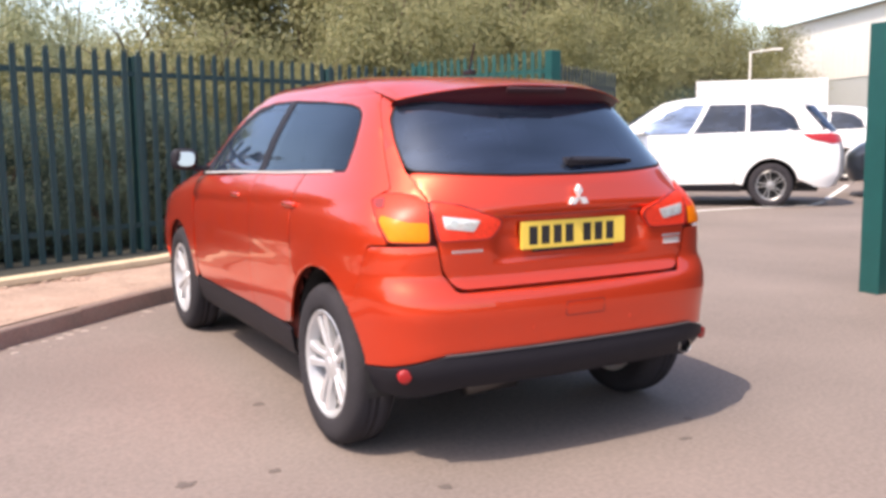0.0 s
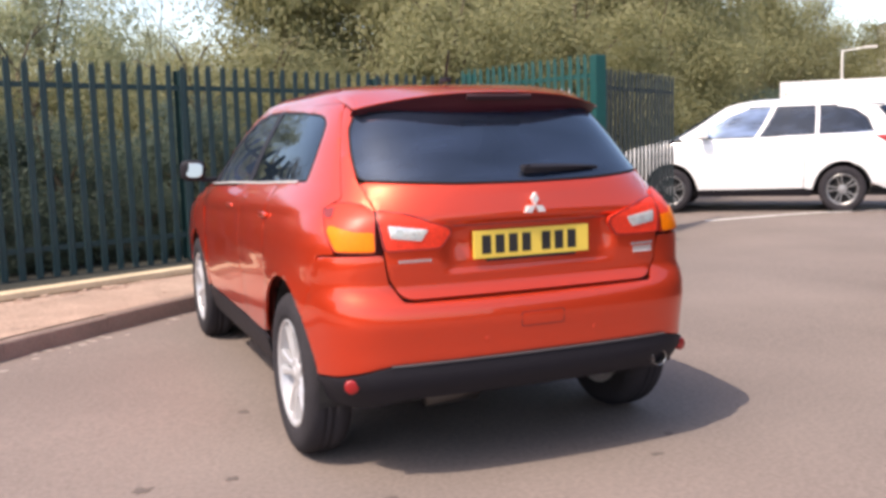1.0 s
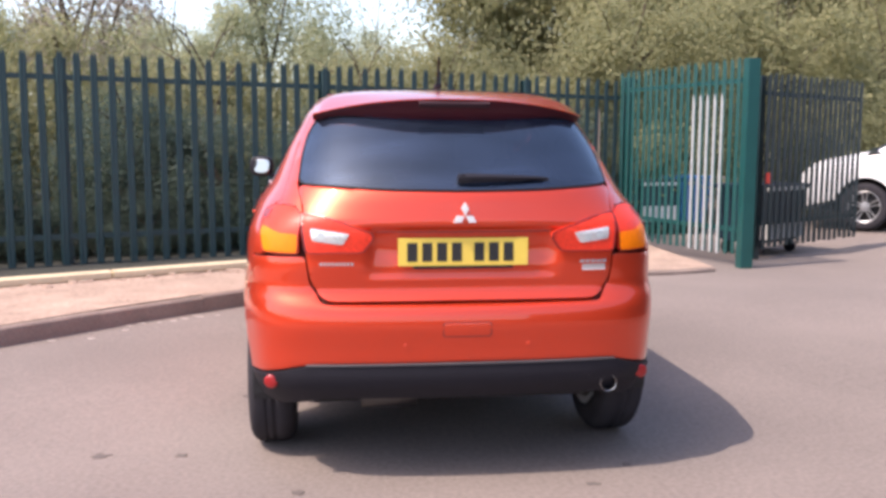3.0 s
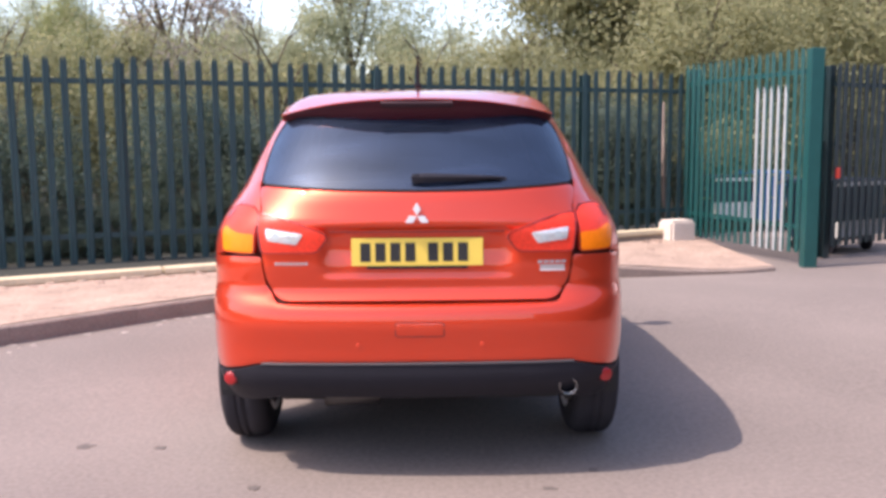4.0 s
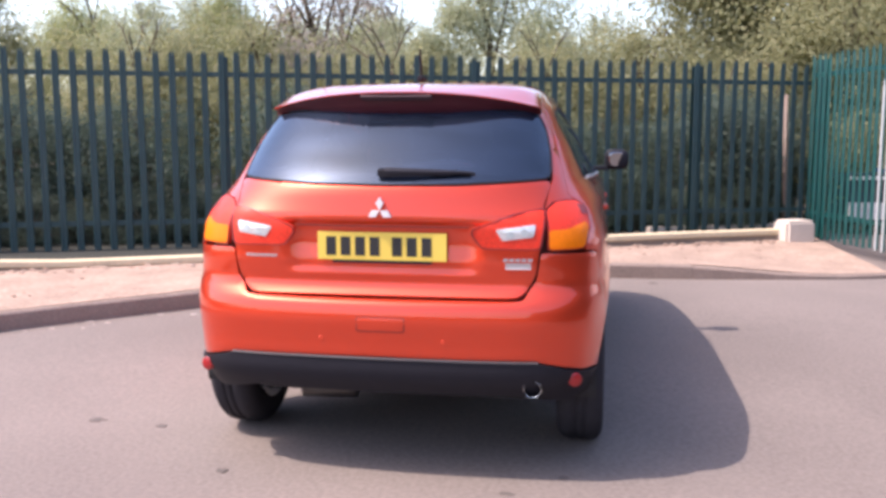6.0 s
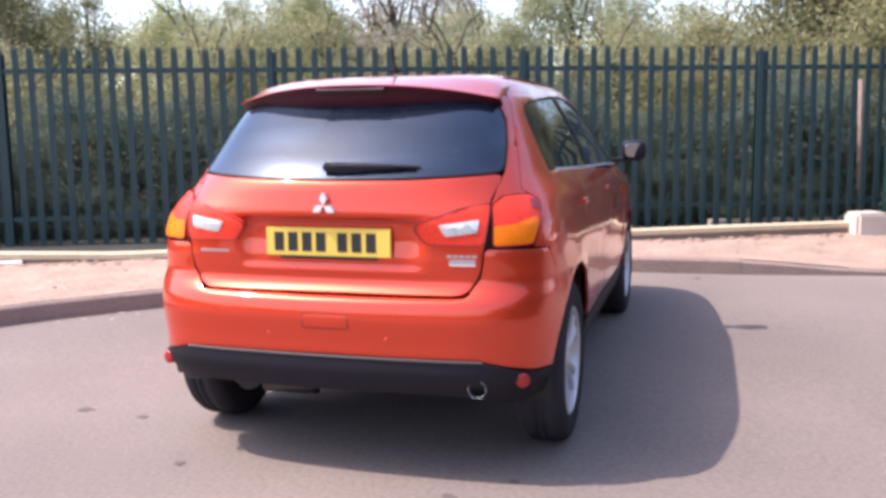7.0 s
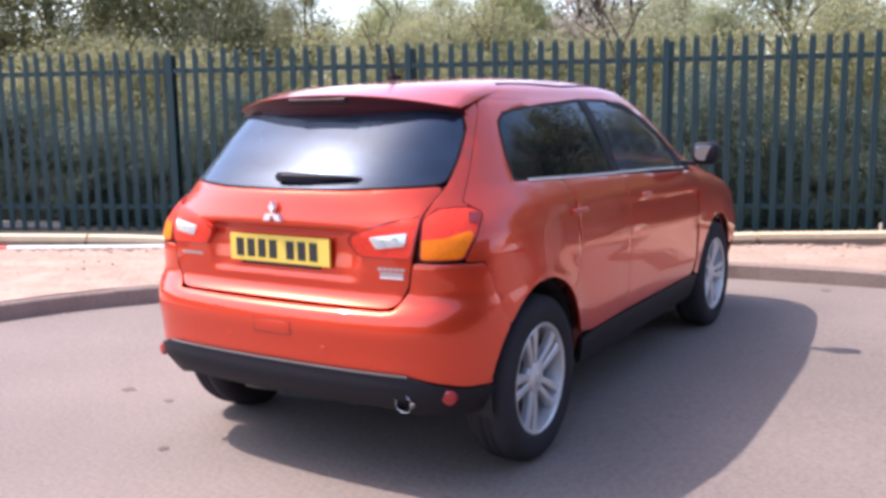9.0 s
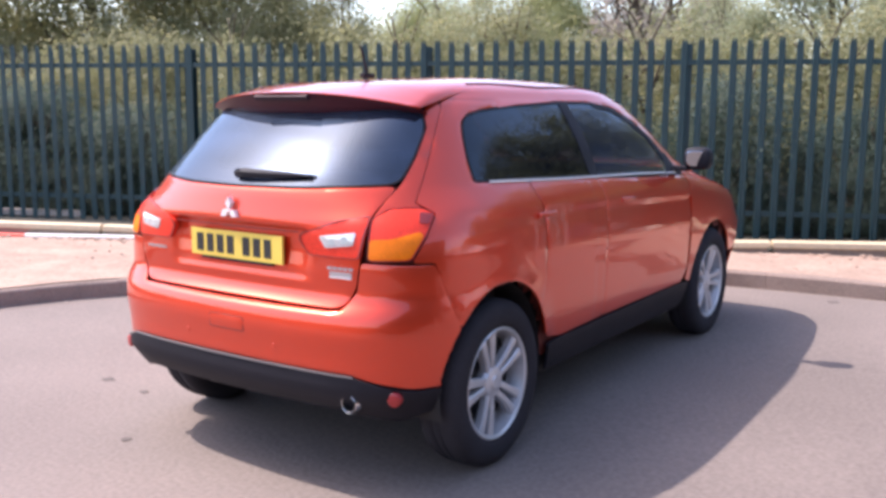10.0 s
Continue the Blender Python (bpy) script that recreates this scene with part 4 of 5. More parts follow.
for i in range(len(zs) - 1):
    for k in range(n_a):
        a = -math.pi + 2 * math.pi * (k + 1) / n_a
        z = zs[i] + 0.015
        p = outline(a, z)
        if any(math.hypot(p.y - y0, z - HUB) < 0.39 and abs(p.x) > 0.5 for y0 in (REAR_AXLE, FRONT_AXLE)):
            continue
        if any(within(b, z, poly) for poly in holes for b in (abs(a), a, a + 2 * math.pi)):
            continue
        bm.faces.new((rows[i][k], rows[i][(k + 1) % n_a], rows[i + 1][(k + 1) % n_a], rows[i + 1][k]))
part("inner_shell", bm, BODY_INNER, car)
bm = bmesh.new()
box(bm, (-0.60, 0.25, 0.22), (0.60, 3.9, 0.30), 0.02)
box(bm, (-0.78, 1.1, 0.22), (0.78, 2.8, 0.32), 0.02)
box(bm, (-0.70, 0.15, 0.62), (0.70, 0.85, 0.66), 0.01)
box(bm, (-0.46, 0.62, 0.15), (0.46, 1.45, 0.24), 0.05)
tube(bm, (-0.62, REAR_AXLE, 0.24), (0.62, REAR_AXLE, 0.24), 0.045, n=14)
part("underbody", bm, SHELL, car, "dark underbody")
for y0 in (REAR_AXLE, FRONT_AXLE):
    for side in (1, -1):
        bm = bmesh.new()
        lathe(bm, [(0.392, side * 0.845), (0.392, side * 0.60), (0.0001, side * 0.60)], 36, m=Matrix.Translation((0, y0, HUB)))
        bmesh.ops.bisect_plane(bm, geom=bm.verts[:] + bm.edges[:] + bm.faces[:], plane_co=(0, 0, 0.25), plane_no=(0, 0, -1), clear_outer=True)
        part("wheel_well", bm, SHELL, car)
bm = bmesh.new()
box(bm, (-0.62, 1.0, 0.40), (0.62, 1.55, 0.62), 0.06)
box(bm, (-0.62, 0.88, 0.55), (0.62, 1.02, 1.13), 0.05)
for x in (-0.42, 0.0, 0.42):
    box(bm, (x - 0.12, 0.90, 1.13), (x + 0.12, 0.98, 1.24), 0.03)
part("rear_bench", bm, SEAT, car, "dark cloth rear bench")
for x in (-0.36, 0.36):
    bm = bmesh.new()
    box(bm, (x - 0.25, 1.85, 0.40), (x + 0.25, 2.38, 0.62), 0.06)
    box(bm, (x - 0.24, 1.72, 0.55), (x + 0.24, 1.87, 1.16), 0.06)
    box(bm, (x - 0.13, 1.73, 1.18), (x + 0.13, 1.83, 1.36), 0.04)
    part("front_seat", bm, SEAT, car, "dark cloth front seat")
bm = bmesh.new()
box(bm, (-0.68, 2.62, 0.62), (0.68, 3.0, 1.04), 0.06)
part("dashboard", bm, BLACK, car)


# wheels: tyre, alloy rim with split spokes, disc
def wheel_meshes(slim=1.0):
    t = bmesh.new()
    lathe(t, [(0.226, 0.085), (0.232, 0.100), (0.255, 0.109), (0.282, 0.112), (0.302, 0.110), (0.318, 0.104), (0.331, 0.094), (0.340, 0.080), (0.344, 0.062), (0.345, 0.045), (0.345, 0.040), (0.340, 0.038), (0.340, 0.028), (0.345, 0.026),
              (0.345, 0.006), (0.340, 0.004), (0.340, -0.006), (0.345, -0.008), (0.343, -0.044), (0.333, -0.066), (0.318, -0.080), (0.295, -0.088), (0.226, -0.080)], 64)
    bmesh.ops.recalc_face_normals(t, faces=t.faces)
    r = bmesh.new()
    lathe(r, [(0.228, 0.088), (0.232, 0.098), (0.226, 0.102), (0.216, 0.096), (0.212, 0.075), (0.200, 0.02), (0.195, -0.085), (0.228, -0.09)], 64)
    lathe(r, [(0.0001, 0.088), (0.024, 0.088), (0.030, 0.083), (0.060, 0.078), (0.072, 0.062), (0.072, 0.03)], 40)
    for k in range(5):
        for lean in (-1, 1):
            spoke = bmesh.new()
            rows = []
            for rad, wide, out, off in ((0.050, 0.015, 0.074, 0.017), (0.11, 0.0155, 0.083, 0.0235), (0.17, 0.0185, 0.088, 0.032), (0.218, 0.025, 0.090, 0.041)):
                c = lean * off
                rows.append([spoke.verts.new((o, c + s, rad)) for o, s in ((out - 0.035, -wide * slim), (out - 0.006, -wide * slim), (out, -wide * slim * 0.6), (out, wide * slim * 0.6), (out - 0.006, wide * slim), (out - 0.035, wide * slim))])
            for p, q in zip(rows, rows[1:]):
                for j in range(6):
                    spoke.faces.new((p[j], p[(j + 1) % 6], q[(j + 1) % 6], q[j]))
            bmesh.ops.recalc_face_normals(spoke, faces=spoke.faces)
            bmesh.ops.transform(spoke, matrix=Matrix.Rotation(2 * math.pi * k / 5, 4, "X"), verts=spoke.verts)
            tmp = bpy.data.meshes.new("tmp")
            spoke.to_mesh(tmp)
            r.from_mesh(tmp)
            spoke.free()
            bpy.data.meshes.remove(tmp)
    bmesh.ops.recalc_face_normals(r, faces=r.faces)
    d = bmesh.new()
    lathe(d, [(0.06, 0.034), (0.145, 0.034), (0.145, 0.020), (0.06, 0.020)], 40)
    # dark plate that stands in for the shade between the spokes
    lathe(d, [(0.0001, 0.018), (0.203, 0.018)], 40)
    return mesh("tyre", t, RUBBER, True), mesh("rim", r, ALLOY, False), mesh("disc_and_shade_plate", d, STEEL, True)


TYRE, RIM, DISC = wheel_meshes()


def wheel(parent, x, y, side, turn=0.0, scale=1.0, rim=None, at=None):
    hub = share("wheel", TYRE, parent, Matrix.Translation((x, y, at or HUB * scale)) @ Matrix.Rotation(0 if side > 0 else math.pi, 4, "Z") @ Matrix.Rotation(turn, 4, "X") @ Matrix.Diagonal((1, scale, scale, 1)))
    share("rim", rim or RIM, hub)
    share("disc_and_shade_plate", DISC, hub)
    return hub


for side in (1, -1):
    wheel(car, side * 0.765, REAR_AXLE + 0.008, side, 0.3, 1.02, at=0.3135)
    wheel(car, side * 0.765, FRONT_AXLE + 0.010, side, 0.9, 1.02, at=0.3375)


# ---- vehicles beyond the gateway ----
LEVELS = np.array([(0.2, 0.8, 0.05, 4.1, 7, 0.12), (0.3, 0.86, -0.36, 4.2, 7, 0.12), (0.5, 0.895, -0.47, 4.28, 7, 0.12), (0.75, 0.9, -0.48, 4.27, 7, 0.12), (0.95, 0.895, -0.45, 4.05, 7, 0.12), (1.05, 0.88, -0.42, 3.7, 6.5, 0.12), (1.1, 0.86, -0.4, 3.4, 6, 0.12), (1.16, 0.83, -0.36, 3.2, 6, 0.12), (1.3, 0.77, -0.24, 2.95, 6, 0.12), (1.5, 0.69, -0.06, 2.62, 6, 0.12), (1.56, 0.66, 0, 2.52, 6, 0.12), (1.62, 0.6, 0.14, 2.36, 5.4, 0.12), (1.66, 0.53, 0.34, 2.2, 4.6, 0.12), (1.69, 0.4, 0.65, 2, 3.8, 0.12), (1.71, 0.15, 1.15, 1.75, 3, 0.12)])
SLIM_RIM = wheel_meshes(0.55)[1]
SLIM_RIM.materials[0] = material("two_tone_alloy", (0.36, 0.36, 0.37), 0.35, metal=0.6, vary=0.2, scale=20)


def estate(paint, label):
    """A large SUV from the second body form."""
    top = thing("parked_car", label, "car", "cars parked beyond the gateway")
    glass = [Y((0.26, 1.20), (0.34, 1.37), (0.52, 1.50), (0.72, 1.550), (1.02, 1.570), (1.02, 1.148), (0.5, 1.165)), Y((1.06, 1.572), (1.62, 1.575), (1.88, 1.136), (1.06, 1.150)), Y((1.68, 1.574), (2.05, 1.558), (2.35, 1.44), (2.62, 1.28), (2.80, 1.13), (1.94, 1.134))]
    for side in (1, -1):
        flank = Y((0.0, 0.32)) + X((0.70, 0.30)) + X((0.70, 1.0)) + Y((-0.26, 1.12), (-0.18, 1.18), (0.4, 1.155), (1.22, 1.135), (1.22, 0.36), (1.10, 0.34)) + arc(0.67, 0, 180, 14, 0.41)[1:-1]
        skin("rear_flank", flank, paint, top, side, r=0.01, step=0.06)
        flank = Y((1.23, 0.36), (1.23, 1.135), (2.85, 1.105), (3.25, 1.05), (3.75, 0.93), (4.0, 0.78), (3.95, 0.34)) + arc(3.22, 0, 180, 14, 0.41)[1:-1] + Y((2.79, 0.34))
        skin("front_flank", flank, paint, top, side, r=0.01, step=0.06)
        for pts, pane, lab in zip(glass, (SKY_TINT, SKY_TINT, SKY_CLEAR), ("tinted side window", "tinted side window", "front side window, paled by a film for reflected sky")):
            skin("side_window", pts, pane, top, side, lift=-0.002, thick=0.0, r=0.03, step=0.06, label=lab)
        skin("door_post", Y((1.615, 1.580), (1.685, 1.578), (1.945, 1.128), (1.875, 1.130)), paint, top, side, r=0.0, step=0.06)
        skin("door_post", Y((1.015, 1.578), (1.065, 1.578), (1.065, 1.142), (1.015, 1.142)), paint, top, side, r=0.0, step=0.06)
        post = X((0.60, 1.56), (0.74, 1.13)) + Y((-0.16, 1.175), (0.25, 1.19), (0.325, 1.38), (0.51, 1.513), (0.76, 1.562), (0.76, 1.588))
        skin("rear_pillar", post, paint, top, side, r=0.006, step=0.05)
        skin("front_pillar", Y((2.03, 1.585), (2.03, 1.566), (2.36, 1.447), (2.63, 1.287), (2.82, 1.12), (3.0, 1.08)) + [(math.pi - 0.42, 1.15), (math.pi - 0.55, 1.585)], paint, top, side, r=0.006, step=0.05)
        skin("sill", Y((1.10, 0.33), (1.12, 0.24), (2.77, 0.24), (2.79, 0.33)), BLACK, top, side, lift=0.004, r=0.01, step=0.06)
        lamp = X((0.52, 1.00), (0.52, 1.09)) + Y((-0.22, 1.12), (0.24, 1.115), (0.10, 1.03), (-0.22, 0.96))
        skin("tail_lamp", lamp, DEEP_RED, top, side, lift=0.012, r=0.01, step=0.05, label="red tail lamp")
        hold = part("door_mirror", box(bmesh.new(), (side * 0.97 - 0.10, 2.62, 1.13), (side * 0.97 + 0.10, 2.76, 1.28), 0.04), paint, top)
        for y in (0.67, 3.22):
            wheel(top, side * 0.785, y, side, 0.4 * y, 0.98, SLIM_RIM)
            bm = bmesh.new()
            lathe(bm, [(0.39, side * 0.86), (0.39, side * 0.60), (0.0001, side * 0.60)], 30, m=Matrix.Translation((0, y, 0.35)))
            bmesh.ops.bisect_plane(bm, geom=bm.verts[:] + bm.edges[:] + bm.faces[:], plane_co=(0, 0, 0.25), plane_no=(0, 0, -1), clear_outer=True)
            part("wheel_well", bm, SHELL, top)
            bm = bmesh.new()
            tube(bm, (side * 0.15, y, 0.33), (side * 0.72, y, 0.33), 0.05)
            part("axle", bm, SHELL, top)
        skin("tailgate", X((0.69, 0.32), (0.69, 1.0), (0.72, 1.10), (0.0, 1.115)) + mirror_pts(X((0.69, 0.32), (0.69, 1.0), (0.72, 1.10))), paint, top, r=0.01, step=0.06)
    skin("rear_window", X((0.70, 1.135), (0.58, 1.55)) + mirror_pts(X((0.70, 1.135), (0.58, 1.55))), TINT, top, thick=0.0, r=0.02, step=0.06)
    skin("windscreen", [(math.pi - 0.41, 1.13), (math.pi - 0.54, 1.565), (math.pi + 0.54, 1.565), (math.pi + 0.41, 1.13)], CLEAR, top, thick=0.0, r=0.02, step=0.06)
    front_half = [(math.pi - 0.40, 1.115)] + Y((3.26, 1.045), (3.76, 0.925), (4.01, 0.775), (3.96, 0.34)) + [(math.pi - 0.18, 0.24)]
    skin("bonnet", front_half + [(2 * math.pi - a, z) for a, z in front_half[::-1]], paint, top, r=0.01, step=0.06)
    bm = bmesh.new()
    rows = [[bm.verts.new(outline(-math.pi + 2 * math.pi * k / 80, z)) for k in range(80)] for z in (1.58, 1.60, 1.62, 1.645, 1.66, 1.68, 1.69, 1.70, 1.71)]
    for p, q in zip(rows, rows[1:]):
        for k in range(80):
            bm.faces.new((p[k], p[(k + 1) % 80], q[(k + 1) % 80], q[k]))
    bm.faces.new(rows[-1])
    bmesh.ops.recalc_face_normals(bm, faces=bm.faces)
    part("roof", bm, paint, top, smooth=True)
    bm = bmesh.new()
    box(bm, (-0.70, -0.05, 0.24), (0.70, 3.9, 0.32), 0.03)
    box(bm, (-0.62, 0.9, 0.32), (0.62, 2.8, 1.0), 0.10)
    part("underbody", bm, SHELL, top)
    return top


suv = estate(WHITE_PAINT, "white SUV with dark side windows parked beyond the gateway")
suv.matrix_world = pose(10.29, 7.37, 0.07, 0, 0, 46) @ Matrix.Diagonal((1, 1, 1.035, 1))
far_car = copy_thing(suv, pose(17.25, 11.3, 0.08, 0, 0, 39))
tagged(far_car, "white SUV parked further off in the car park")
dark_car = estate(DARK_PAINT, "dark blue SUV parked beside the white one")
dark_car.matrix_world = pose(15.05, 5.0, 0.08, 0, 0, 39)

# white box van
van = thing("box_van", "white box van standing behind the parked cars", "van", at=(20.5, 17.85, 0.08), turn=-46)
bm = bmesh.new()
box(bm, (-1.9, -1.0, 0.85), (1.9, 1.0, 2.72), 0.03)
part("cargo_box", bm, WHITE_PAINT, van)
bm = bmesh.new()
box(bm, (-1.9, -0.9, 0.6), (1.9, 0.9, 0.85), 0.02)
part("chassis", bm, BLACK, van)
for x in (-1.2, 1.2):
    for y in (-0.8, 0.8):
        share("wheel", TYRE, van, Matrix.Translation((x, y, 0.345)) @ Matrix.Rotation(math.pi / 2, 4, "Z"))
        bm = bmesh.new()
        box(bm, (x - 0.06, y - 0.05, 0.3), (x + 0.06, y + 0.05, 0.62))
        part("axle_mount", bm, BLACK, van)

# lamp post
lamp_post = thing("street_lamp", "slim pale street lamp with a short arm", "street lamp", at=(27.2, 24.55, 0.08), turn=-45)
bm = bmesh.new()
tube(bm, (0, 0, 0), (0, 0, 4.4), 0.055, 0.045)
part("pole", bm, CLADDING, lamp_post)
bm = bmesh.new()
tube(bm, (0, 0, 4.36), (0.95, 0, 4.46), 0.03)
box(bm, (0.75, -0.08, 4.42), (1.25, 0.08, 4.50), 0.02)
part("lamp_head", bm, CLADDING, lamp_post)

# industrial building
hall = thing("warehouse", "pale cream clad warehouse with a grey lower band", "building", at=(42.8, 37.0, 0.08), turn=-115)
bm = bmesh.new()
box(bm, (0, 0, 0), (34, 14, 3.8))
part("lower_wall", bm, GREY_CLAD, hall)
bm = bmesh.new()
box(bm, (-0.03, -0.03, 3.8), (34.03, 14.03, 7.2))
part("upper_wall", bm, CLADDING, hall)
bm = bmesh.new()
v = [bm.verts.new(p) for p in ((-0.4, -0.4, 7.2), (34.4, -0.4, 7.2), (34.4, 14.4, 7.2), (-0.4, 14.4, 7.2), (-0.4, 7, 8.2), (34.4, 7, 8.2))]
for f in ((0, 1, 5, 4), (3, 4, 5, 2), (0, 4, 3), (1, 2, 5), (0, 3, 2, 1)):
    bm.faces.new([v[k] for k in f])
bmesh.ops.recalc_face_normals(bm, faces=bm.faces)
part("roof", bm, GREY_CLAD, hall)
rib = None
for k in range(60):
    if rib is None:
        bm = bmesh.new()
        box(bm, (0, -0.05, 3.82), (0.12, -0.03, 7.18))
        rib = part("cladding_rib", bm, CLADDING, hall).data
    else:
        share("cladding_rib", rib, hall, Matrix.Translation((k * 0.56, 0, 0)))

# painted bay lines
for a, b in (((7.0, 7.65), (9.9, 7.0)), ((9.9, 7.0), (10.7, 7.4)), ((11.2, 7.75), (14.9, 10.2))):
    a, b = Vector((*a, fall(*a) + 0.004)), Vector((*b, fall(*b) + 0.004))
    side = Vector((-(b - a).y, (b - a).x, 0)).normalized() * 0.05
    bm = bmesh.new()
    pairs = []
    for k in range(25):
        p = a.lerp(b, k / 24)
        pairs.append([bm.verts.new((q.x, q.y, fall(q.x, q.y) + 0.007)) for q in (p - side, p + side)])
    for p, q in zip(pairs, pairs[1:]):
        bm.faces.new((p[0], q[0], q[1], p[1]))
    solo("bay_line", bm, LINE, "worn white painted bay line on the asphalt", "road marking", "structure")

# bins behind the gate
NAVY = material("navy_plastic", (0.008, 0.014, 0.035), 0.5, vary=0.2, scale=6)


def bin_on_wheels(at, turn, size, mat, label, pale=False):
    top = thing("waste_bin", label, "bin", "bins behind the gate", at, turn)
    w, d, h = size
    bm = bmesh.new()
    lo = [bm.verts.new((x * w * 0.44, y * d * 0.42, 0.14)) for x, y in ((-1, -1), (1, -1), (1, 1), (-1, 1))]
    hi = [bm.verts.new((x * w * 0.5, y * d * 0.5, h - 0.06)) for x, y in ((-1, -1), (1, -1), (1, 1), (-1, 1))]
    bm.faces.new(lo[::-1])
    bm.faces.new(hi)
    for k in range(4):
        bm.faces.new((lo[k], lo[(k + 1) % 4], hi[(k + 1) % 4], hi[k]))
    bmesh.ops.bevel(bm, geom=bm.edges[:], offset=0.03, segments=2, affect="EDGES")
    part("body", bm, mat, top)
    bm = bmesh.new()
    box(bm, (-w * 0.53, -d * 0.54, h - 0.06), (w * 0.53, d * 0.54, h), 0.02)
    part("lid", bm, mat, top)
    if pale:
        for z0, z1 in ((0.20, 0.42), (h - 0.075, h - 0.03)):
            bm = bmesh.new()
            box(bm, (-w * 0.44, -d * 0.565, z0), (w * 0.44, -d * 0.43, z1), 0.006)
            part("pale_panel", bm, LINE, top, "white panel on the bin's front")
    for x in (-0.36, 0.36):
        for y in (-0.32, 0.32):
            bm = bmesh.new()
            tube(bm, (x * w - 0.02, y * d, 0.075), (x * w + 0.02, y * d, 0.075), 0.075, n=14)
            box(bm, (x * w - 0.03, y * d - 0.03, 0.07), (x * w + 0.03, y * d + 0.03, 0.17))
            part("castor", bm, BLACK, top)
    return top


bin_on_wheels((4.88, 9.65, 0), 14, (0.5, 0.6, 0.86), BLUE, "blue plastic waste bin behind the green fence panel")
bin_on_wheels((4.28, 9.60, 0), 14, (0.66, 0.6, 0.80), NAVY, "navy waste bin with white panels behind the fence panel", True)
bin_on_wheels((4.82, 7.14, 0), 31.9, (1.0, 0.66, 0.85), NAVY, "navy blue waste bin behind the open gate leaf", True)
bm = bmesh.new()
box(bm, (0.06, -0.022, 0.88), (0.13, -0.008, 1.0), 0.004, Matrix.Translation((4.43, 6.34, 0)) @ Matrix.Rotation(math.atan2(1.11, 1.77), 4, "Z"))
solo("small_sign", bm, RED_LENS, "small red plate fixed to the green gate leaf", "sign")

# red and white pole on the verge
pole = thing("marker_pole", "red and white striped pole lying on the paving", "pole")
p, q = Vector((-7.6, 1.95, 0.125)), Vector((-4.55, 3.55, 0.135))
for k in range(4):
    bm = bmesh.new()
    tube(bm, p.lerp(q, k / 4), p.lerp(q, (k + 1) / 4), 0.028, n=12)
    part("band", bm, RED_LENS if k < 2 else LINE, pole)

# oil spots and pale grit on the asphalt
OIL = material("dark_oil_spot", (0.115, 0.092, 0.082), 0.85, vary=0.3, scale=30)
GRIT = material("pale_grit", (0.40, 0.34, 0.30), 0.9, vary=0.2, scale=30)


def blot(name, x, y, size, mat, label, seed, z=0.0006):
    """A thin irregular patch on the ground."""
    r = random.Random(seed)
    bm = bmesh.new()
    edge = []
    for k in range(18):
        a = 2 * math.pi * k / 18
        d = size * (0.7 + 0.5 * noise.noise(Vector((math.cos(a) * 1.5, math.sin(a) * 1.5, seed))) + r.uniform(-0.06, 0.06))
        edge.append((x + d * math.cos(a) * 1.3, y + d * math.sin(a)))
    lo, hi = [bm.verts.new((px, py, fall(px, py) - 0.004)) for px, py in edge], [bm.verts.new((px, py, fall(px, py) + z)) for px, py in edge]
    bm.faces.new(hi)
    for k in range(18):
        bm.faces.new((lo[k], lo[(k + 1) % 18], hi[(k + 1) % 18], hi[k]))
    solo(name, bm, mat, label, "stain", "structure")


for k, (x, y, size) in enumerate(((-0.95, 1.32, 0.035), (-1.17, 0.41, 0.03), (-1.52, 0.44, 0.04), (-0.66, -0.08, 0.03),
                                  (0.51, -0.13, 0.03), (0.72, 0.07, 0.025), (1.34, 4.79, 0.05))):
    blot("oil_spot", x, y, size, OIL, "small dark oil spot on the asphalt", k)
r = random.Random(3)
for k in range(34):
    i = int(len(EDGE) * r.uniform(0.26, 0.66))
    p = EDGE[i] - inward(i) * (0.02 + abs(r.gauss(0, 0.11)))
    blot("grit_patch", p.x, p.y, r.uniform(0.008, 0.030), GRIT, "pale grit swept against the kerb", 40 + k)


# loose stones on the sandy verge, most of them along the foot of the beam
r = random.Random(8)
verts, faces = [], []
side = (BEAM[1] - BEAM[0]).normalized()
front = Vector((side.y, -side.x, 0))
for k in range(290):
    if k < 220:
        c = BEAM[0].lerp(BEAM[1], r.uniform(0.12, 0.98)) + front * (0.06 + abs(r.gauss(0, 0.10)))
    else:
        i = int(len(EDGE) * r.uniform(0.12, 0.97))
        p = EDGE[min(i, len(EDGE) - 1)]
        c = p.lerp(BEAM[0].lerp(BEAM[1], i / len(EDGE)), r.uniform(0.15, 0.9))
    size = r.uniform(0.012, 0.034) * (0.5 if k > 220 else 1.0)
    c = Vector((c.x, c.y, 0.128))
    base, turn = len(verts), r.uniform(0, 6.3)
    for up, wide in ((-0.5, 0.9), (0.25, 1.0), (0.75, 0.55)):
        for j in range(6):
            a = turn + j * math.pi / 3
            w = size * wide * r.uniform(0.8, 1.2)
            verts.append(c + Vector((1.35 * w * math.cos(a), w * math.sin(a), size * up * 0.55)))
    for q in range(2):
        for j in range(6):
            faces.append((base + q * 6 + j, base + q * 6 + (j + 1) % 6, base + q * 6 + 6 + (j + 1) % 6, base + q * 6 + 6 + j))
    faces.append(tuple(base + 12 + j for j in range(6)))
data = bpy.data.meshes.new("loose_stones")
data.from_pydata(verts, [], faces)
data.materials.append(VERGE)
tagged(new("loose_stones", data), "pale pinkish loose stones scattered on the verge", "stones", "", "stuff")


